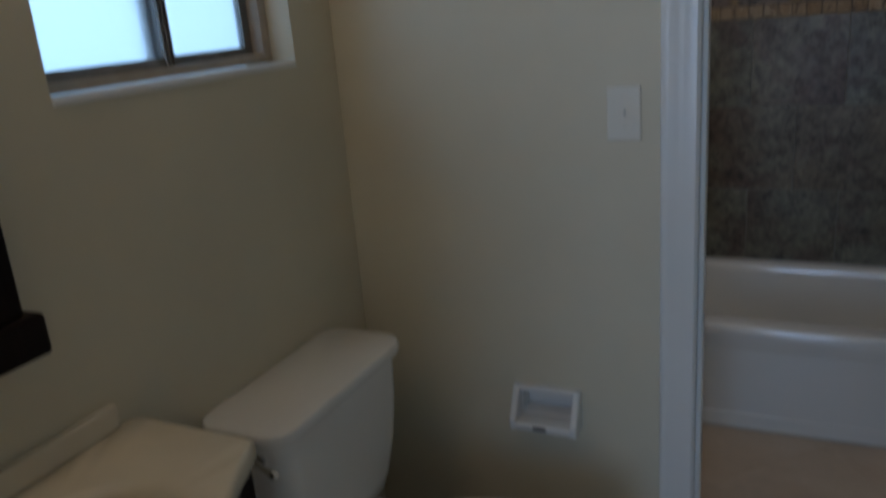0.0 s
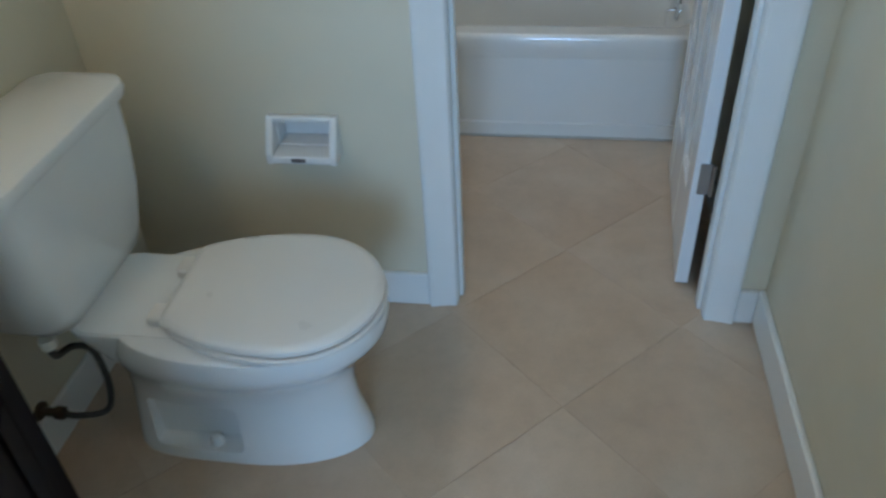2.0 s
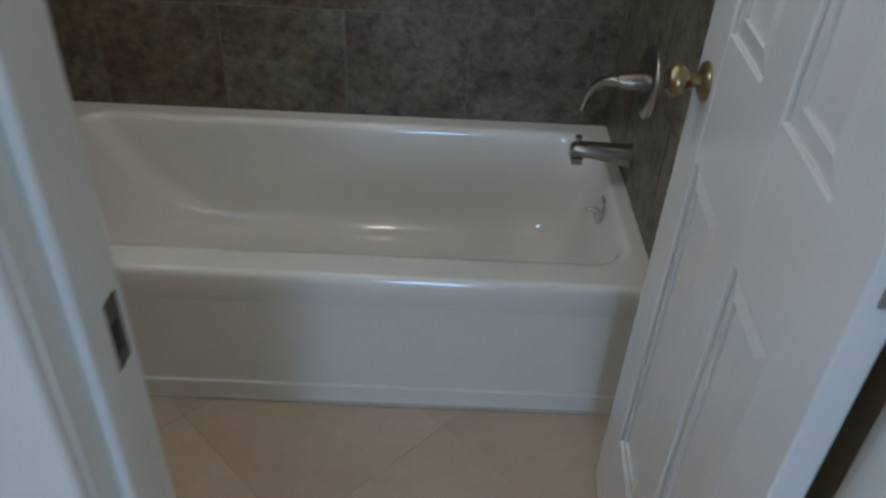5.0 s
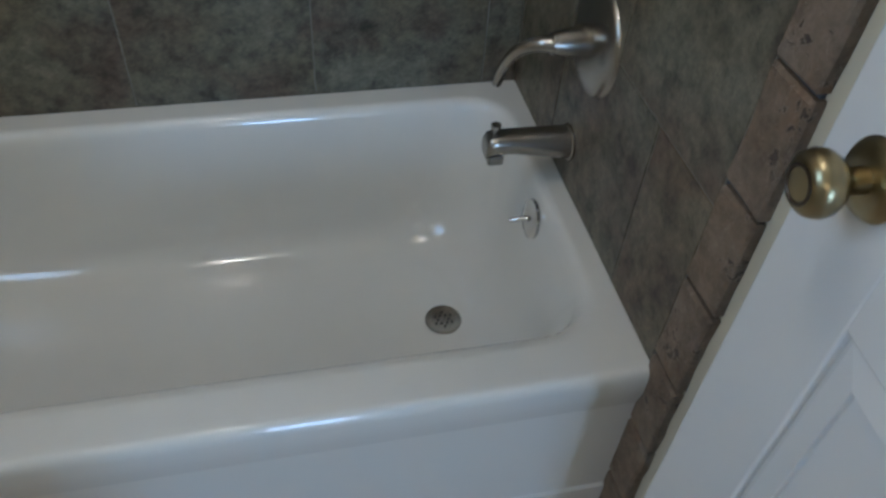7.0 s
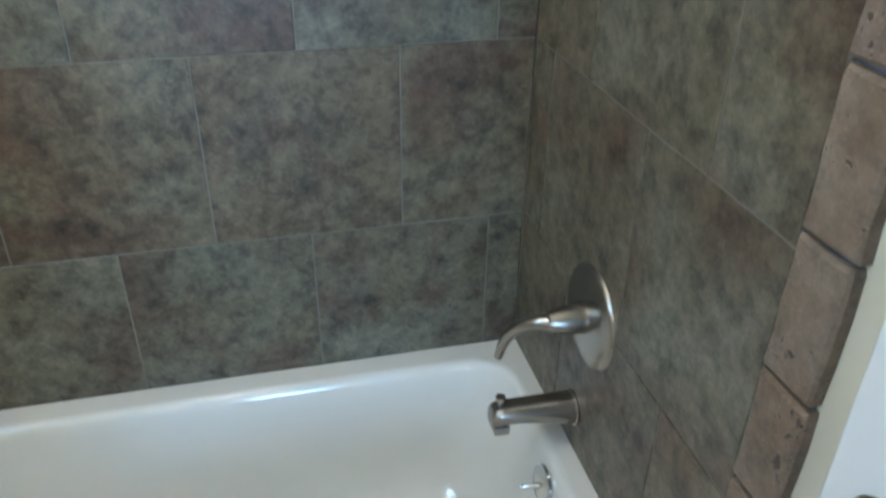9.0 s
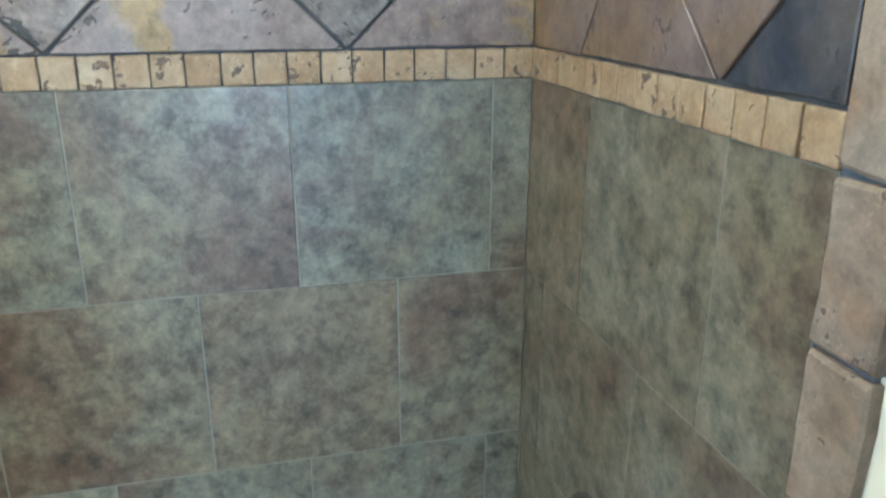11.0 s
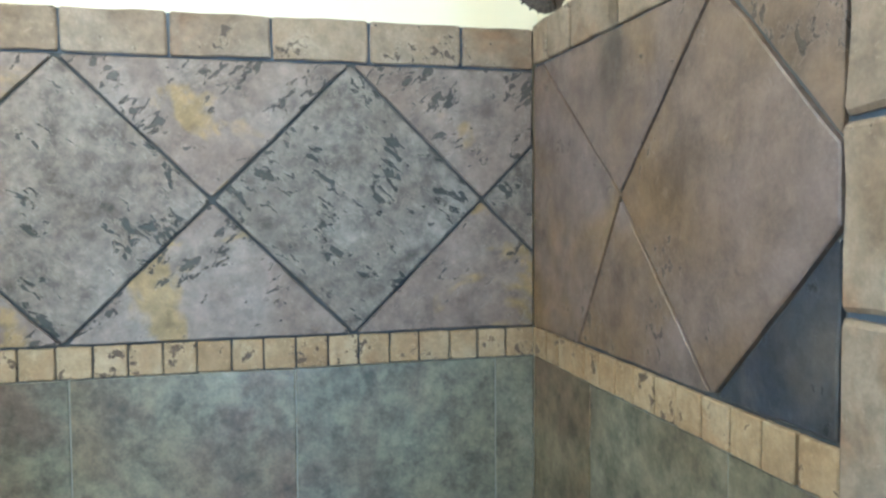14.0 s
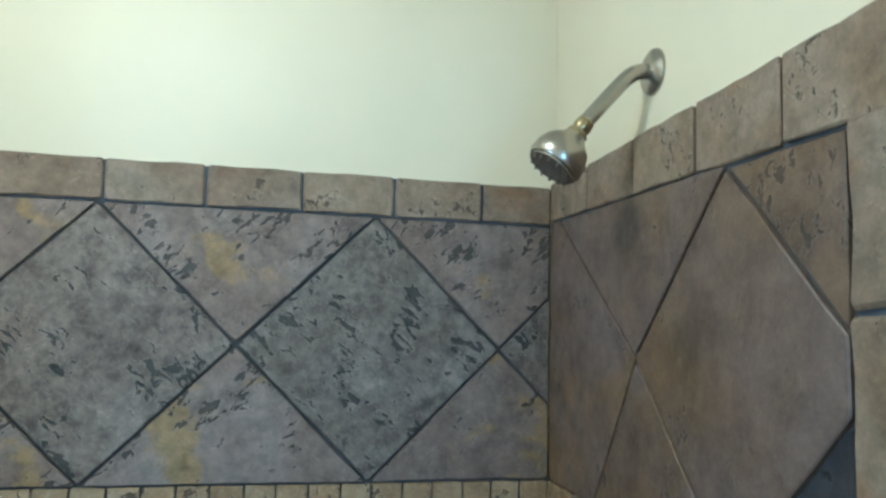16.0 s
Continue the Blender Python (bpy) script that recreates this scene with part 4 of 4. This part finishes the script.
def piece(name, side, parent, poly, thick, edge, material, joint=0.0015, wear=0.0, label=""):
    """One tile or stone on a wall or floor: eased edges, and chipped ones where wear is given."""
    if area(poly) < 0:
        poly = poly[::-1]
    poly = [p for p, q in zip(poly, poly[1:] + poly[:1]) if math.hypot(p[0] - q[0], p[1] - q[1]) > 0.002]
    if len(poly) < 3 or abs(area(poly)) < 4e-5:
        return None
    poly = shrink(poly, joint)
    cu = sum(p[0] for p in poly) / len(poly)
    cv = sum(p[1] for p in poly) / len(poly)
    loc = [(p[0] - cu, p[1] - cv) for p in poly]
    tilt = 0.0
    if wear:
        fine = []
        for p, q in zip(loc, loc[1:] + loc[:1]):
            k = max(3, int(math.hypot(q[0] - p[0], q[1] - p[1]) / 0.028))
            for t in [min(0.04, 0.1 / k)] + [(i + 0.5) / k for i in range(1, k - 1)] + [max(0.96, 1 - 0.1 / k)]:
                fine.append((p[0] + (q[0] - p[0]) * t + random.uniform(-wear, wear), p[1] + (q[1] - p[1]) * t + random.uniform(-wear, wear)))
        loc = fine
        tilt = random.uniform(0, 0.0015)
        key = None
    else:
        key = (side, name, material.name, tuple((round(a, 3), round(b, 3)) for a, b in loc))
    me = MESHES.get(key)
    if me is None:
        top = shrink(loc, edge) if not wear else [(a * (1 - edge / max(0.02, math.hypot(a, b))), b * (1 - edge / max(0.02, math.hypot(a, b)))) for a, b in loc]
        f = FACES[side]
        bm = loft([[Vector(f(a, b, 0)) for a, b in loc], [Vector(f(a, b, thick - edge * 0.7 + tilt)) for a, b in loc], [Vector(f(a, b, thick + tilt)) for a, b in top]], cap_start=False)
        bmesh.ops.recalc_face_normals(bm, faces=bm.faces)
        me = bpy.data.meshes.new(name)
        bm.to_mesh(me)
        bm.free()
        me.materials.append(material)
        if key:
            MESHES[key] = me
    ob = new(name, me)
    base = Vector(BASE[side])
    ob.location = base + Vector(FACES[side](cu, cv, 0))
    ob.parent = parent
    ob.matrix_parent_inverse = parent.matrix_world.inverted()
    if label:
        ob["label"] = label
    return ob


def rect(u0, u1, v0, v1):
    return [(u0, v0), (u1, v0), (u1, v1), (u0, v1)]


Z_ROWS = (0.345, 0.682, 1.018, 1.354)
Z_M0, Z_M1, Z_B0, Z_B1 = 1.354, 1.4045, 1.8385, 1.908
Z_MID, HALF = 1.6215, 0.2165
TILE = 0.3335
E_EDGE = -0.719


def tile_wall(side, parent, lo, hi, starts, diamonds, mosaic_step):
    """The tiled face of one wall, between lo and hi along it."""
    def back(z0, z1, m, thick=0.0055, a=lo, b=hi):
        f = FACES[side]
        bm = bmesh.new()
        bs = Vector(BASE[side])
        r = [[bs + Vector(f(u, v, w)) for u, v in rect(a, b, z0, z1)] for w in (-0.002, thick)]
        part("grout", loft(r), m, parent)

    back(0.34, Z_M0, GROUT_LIGHT, 0.0085)
    back(Z_M0, Z_M1, GROUT_DARK)
    back(Z_M1, Z_B0, GROUT_DARK)
    back(Z_B0, Z_B1 - 0.003, GROUT_BLUE)
    for (z0, z1), s in zip(zip(Z_ROWS, Z_ROWS[1:]), starts):
        k = math.floor((lo - s) / TILE)
        while s + k * TILE < hi:
            p = clip(rect(s + k * TILE, s + (k + 1) * TILE, z0, z1), (lo, hi, 0.345, Z_M0))
            if p:
                piece("wall_tile", side, parent, p, 0.0100, 0.0012, GREEN_TILE, 0.0013)
            k += 1
    u = hi if side == "north" else lo
    while lo < u <= hi if side == "north" else lo <= u < hi:
        w = mosaic_step * random.uniform(0.96, 1.04)
        p = rect(u - w, u, Z_M0, Z_M1) if side == "north" else rect(u, u + w, Z_M0, Z_M1)
        p = clip(p, (lo, hi, Z_M0, Z_M1))
        if p:
            piece("mosaic_tile", side, parent, p, 0.0115, 0.0018, MOSAIC, 0.0014, 0.0006)
        u += -w if side == "north" else w
    zb = Z_B0 + (0.009 if side == "east" else 0.003)
    mats = (SLATE, SLATE_PINK) if side == "north" else (SLATE_BROWN, SLATE_BROWN)
    for c in diamonds:
        d = [(c, Z_MID - HALF), (c + HALF, Z_MID), (c, Z_MID + HALF), (c - HALF, Z_MID)]
        p = clip(d, (lo, hi, Z_M1 - 0.0016, zb))
        if p:
            piece("slate_tile", side, parent, p, random.uniform(0.0100, 0.0125), 0.002, mats[0], 0.0032 if side == "east" else 0.0028, 0.0009)
        for up in (1, -1):
            if side == "east" and c > -0.6:
                continue
            t = [(c + HALF, Z_MID), (c + 2 * HALF, Z_MID + up * HALF), (c, Z_MID + up * HALF)]
            p = clip(t if up > 0 else t[::-1], (lo, hi, Z_M1 - 0.0016, zb))
            if p:
                piece("slate_half_tile", side, parent, p, random.uniform(0.0095, 0.0120), 0.002, mats[1], 0.0032 if side == "east" else 0.0028, 0.0009)
    return parent


tile_wall("north", wall_north, -1.528, 0.0, (-0.070, -0.2365, -0.070), [-0.3090 - 0.433 * k for k in range(-1, 4)], 0.0502)
tile_wall("east", wall_east, E_EDGE, -0.0005, (-0.228, -0.418, -0.228), [-0.5375, -0.9705], 0.0505)

# the larger cut slates beside the corner of the end wall
apex, lowest, left = (-0.5375, Z_MID + HALF), (-0.5375, Z_MID - HALF), (-0.5375 + HALF, Z_MID)
piece("slate_cut_tile", "east", wall_east, [left, (-0.040, Z_B0 + 0.005), (-0.53, Z_B0 + 0.005), apex], 0.0110, 0.002, SLATE_BROWN, 0.0040, 0.0009)
foot = (-0.185, Z_M1)
piece("slate_cut_tile", "east", wall_east, [left, lowest, foot], 0.0105, 0.002, SLATE_BROWN, 0.0040, 0.0009)
piece("slate_cut_tile", "east", wall_east, [left, foot, (-0.0005, Z_M1), (-0.0005, Z_B0 + 0.005), (-0.040, Z_B0 + 0.005)], 0.0100, 0.0015, SLATE_BROWN, 0.0011)

# the navy half tile low on the end wall stands for the brown one there
for ob in [o for o in wall_east.children if o.name.startswith("slate_half_tile")]:
    if ob.location.y < -0.62 and ob.location.z < 1.6:
        ob.data = ob.data.copy()
        ob.data.materials[0] = SLATE_NAVY
        ob["label"] = "dark navy slate piece"

# the course of tumbled stones that tops the tile
u = 0.0
first = True
while u > -1.52:
    w = 0.127 if first else 0.1525
    first = False
    piece("border_stone", "north", wall_north, rect(max(-1.528, u - w), u, Z_B0, Z_B1), 0.0120, 0.003, TRAVERTINE, 0.0022, 0.0014)
    u -= w
stops = (0.0, -0.063, -0.157, -0.316, -0.473, -0.632, -0.797)
for a, b in zip(stops, stops[1:]):
    piece("border_stone", "east", wall_east, [(b, Z_B0 + 0.006 + 0.010 * b), (a, Z_B0 + 0.006 + 0.010 * a), (a, Z_B1 + 0.006 - 0.03 * a), (b, Z_B1 + 0.006 - 0.03 * b)], 0.0120, 0.003, TRAVERTINE, 0.0022, 0.0014)

# the upright strip of stones at the edge of the tile
zs = [0.0, 0.10, 0.257, 0.413, 0.571, 0.727, 0.884, 1.042, 1.199, 1.356, 1.517, 1.676, 1.846]
part("grout", box(XE - 0.006, XE + 0.002, -0.791, E_EDGE, 0.0, 1.846), GROUT_BLUE, wall_east)
for a, b in zip(zs, zs[1:]):
    piece("edge_stone", "east", wall_east, rect(-0.799, E_EDGE, a, b), 0.0150, 0.005, TRAVERTINE, 0.0028, 0.0019)

# the floor, laid on the diagonal
STEP = 0.4245
R2 = math.sqrt(0.5)
for i in range(-12, 6):
    for j in range(-8, 14):
        p0, q0 = -1.720 + STEP * i, 0.680 + STEP * j
        quad = [((p + q) * R2, (p - q) * R2) for p, q in ((p0, q0), (p0 + STEP, q0), (p0 + STEP, q0 + STEP), (p0, q0 + STEP))]
        if area(quad) < 0:
            quad = quad[::-1]
        for zone in ((-1.585, XE1, YS - 0.1, TY0 + 0.02),):
            p = clip(quad, zone)
            if p:
                piece("floor_tile", "floor", floor, p, 0.004, 0.0008, FLOOR_TILE, 0.0009)
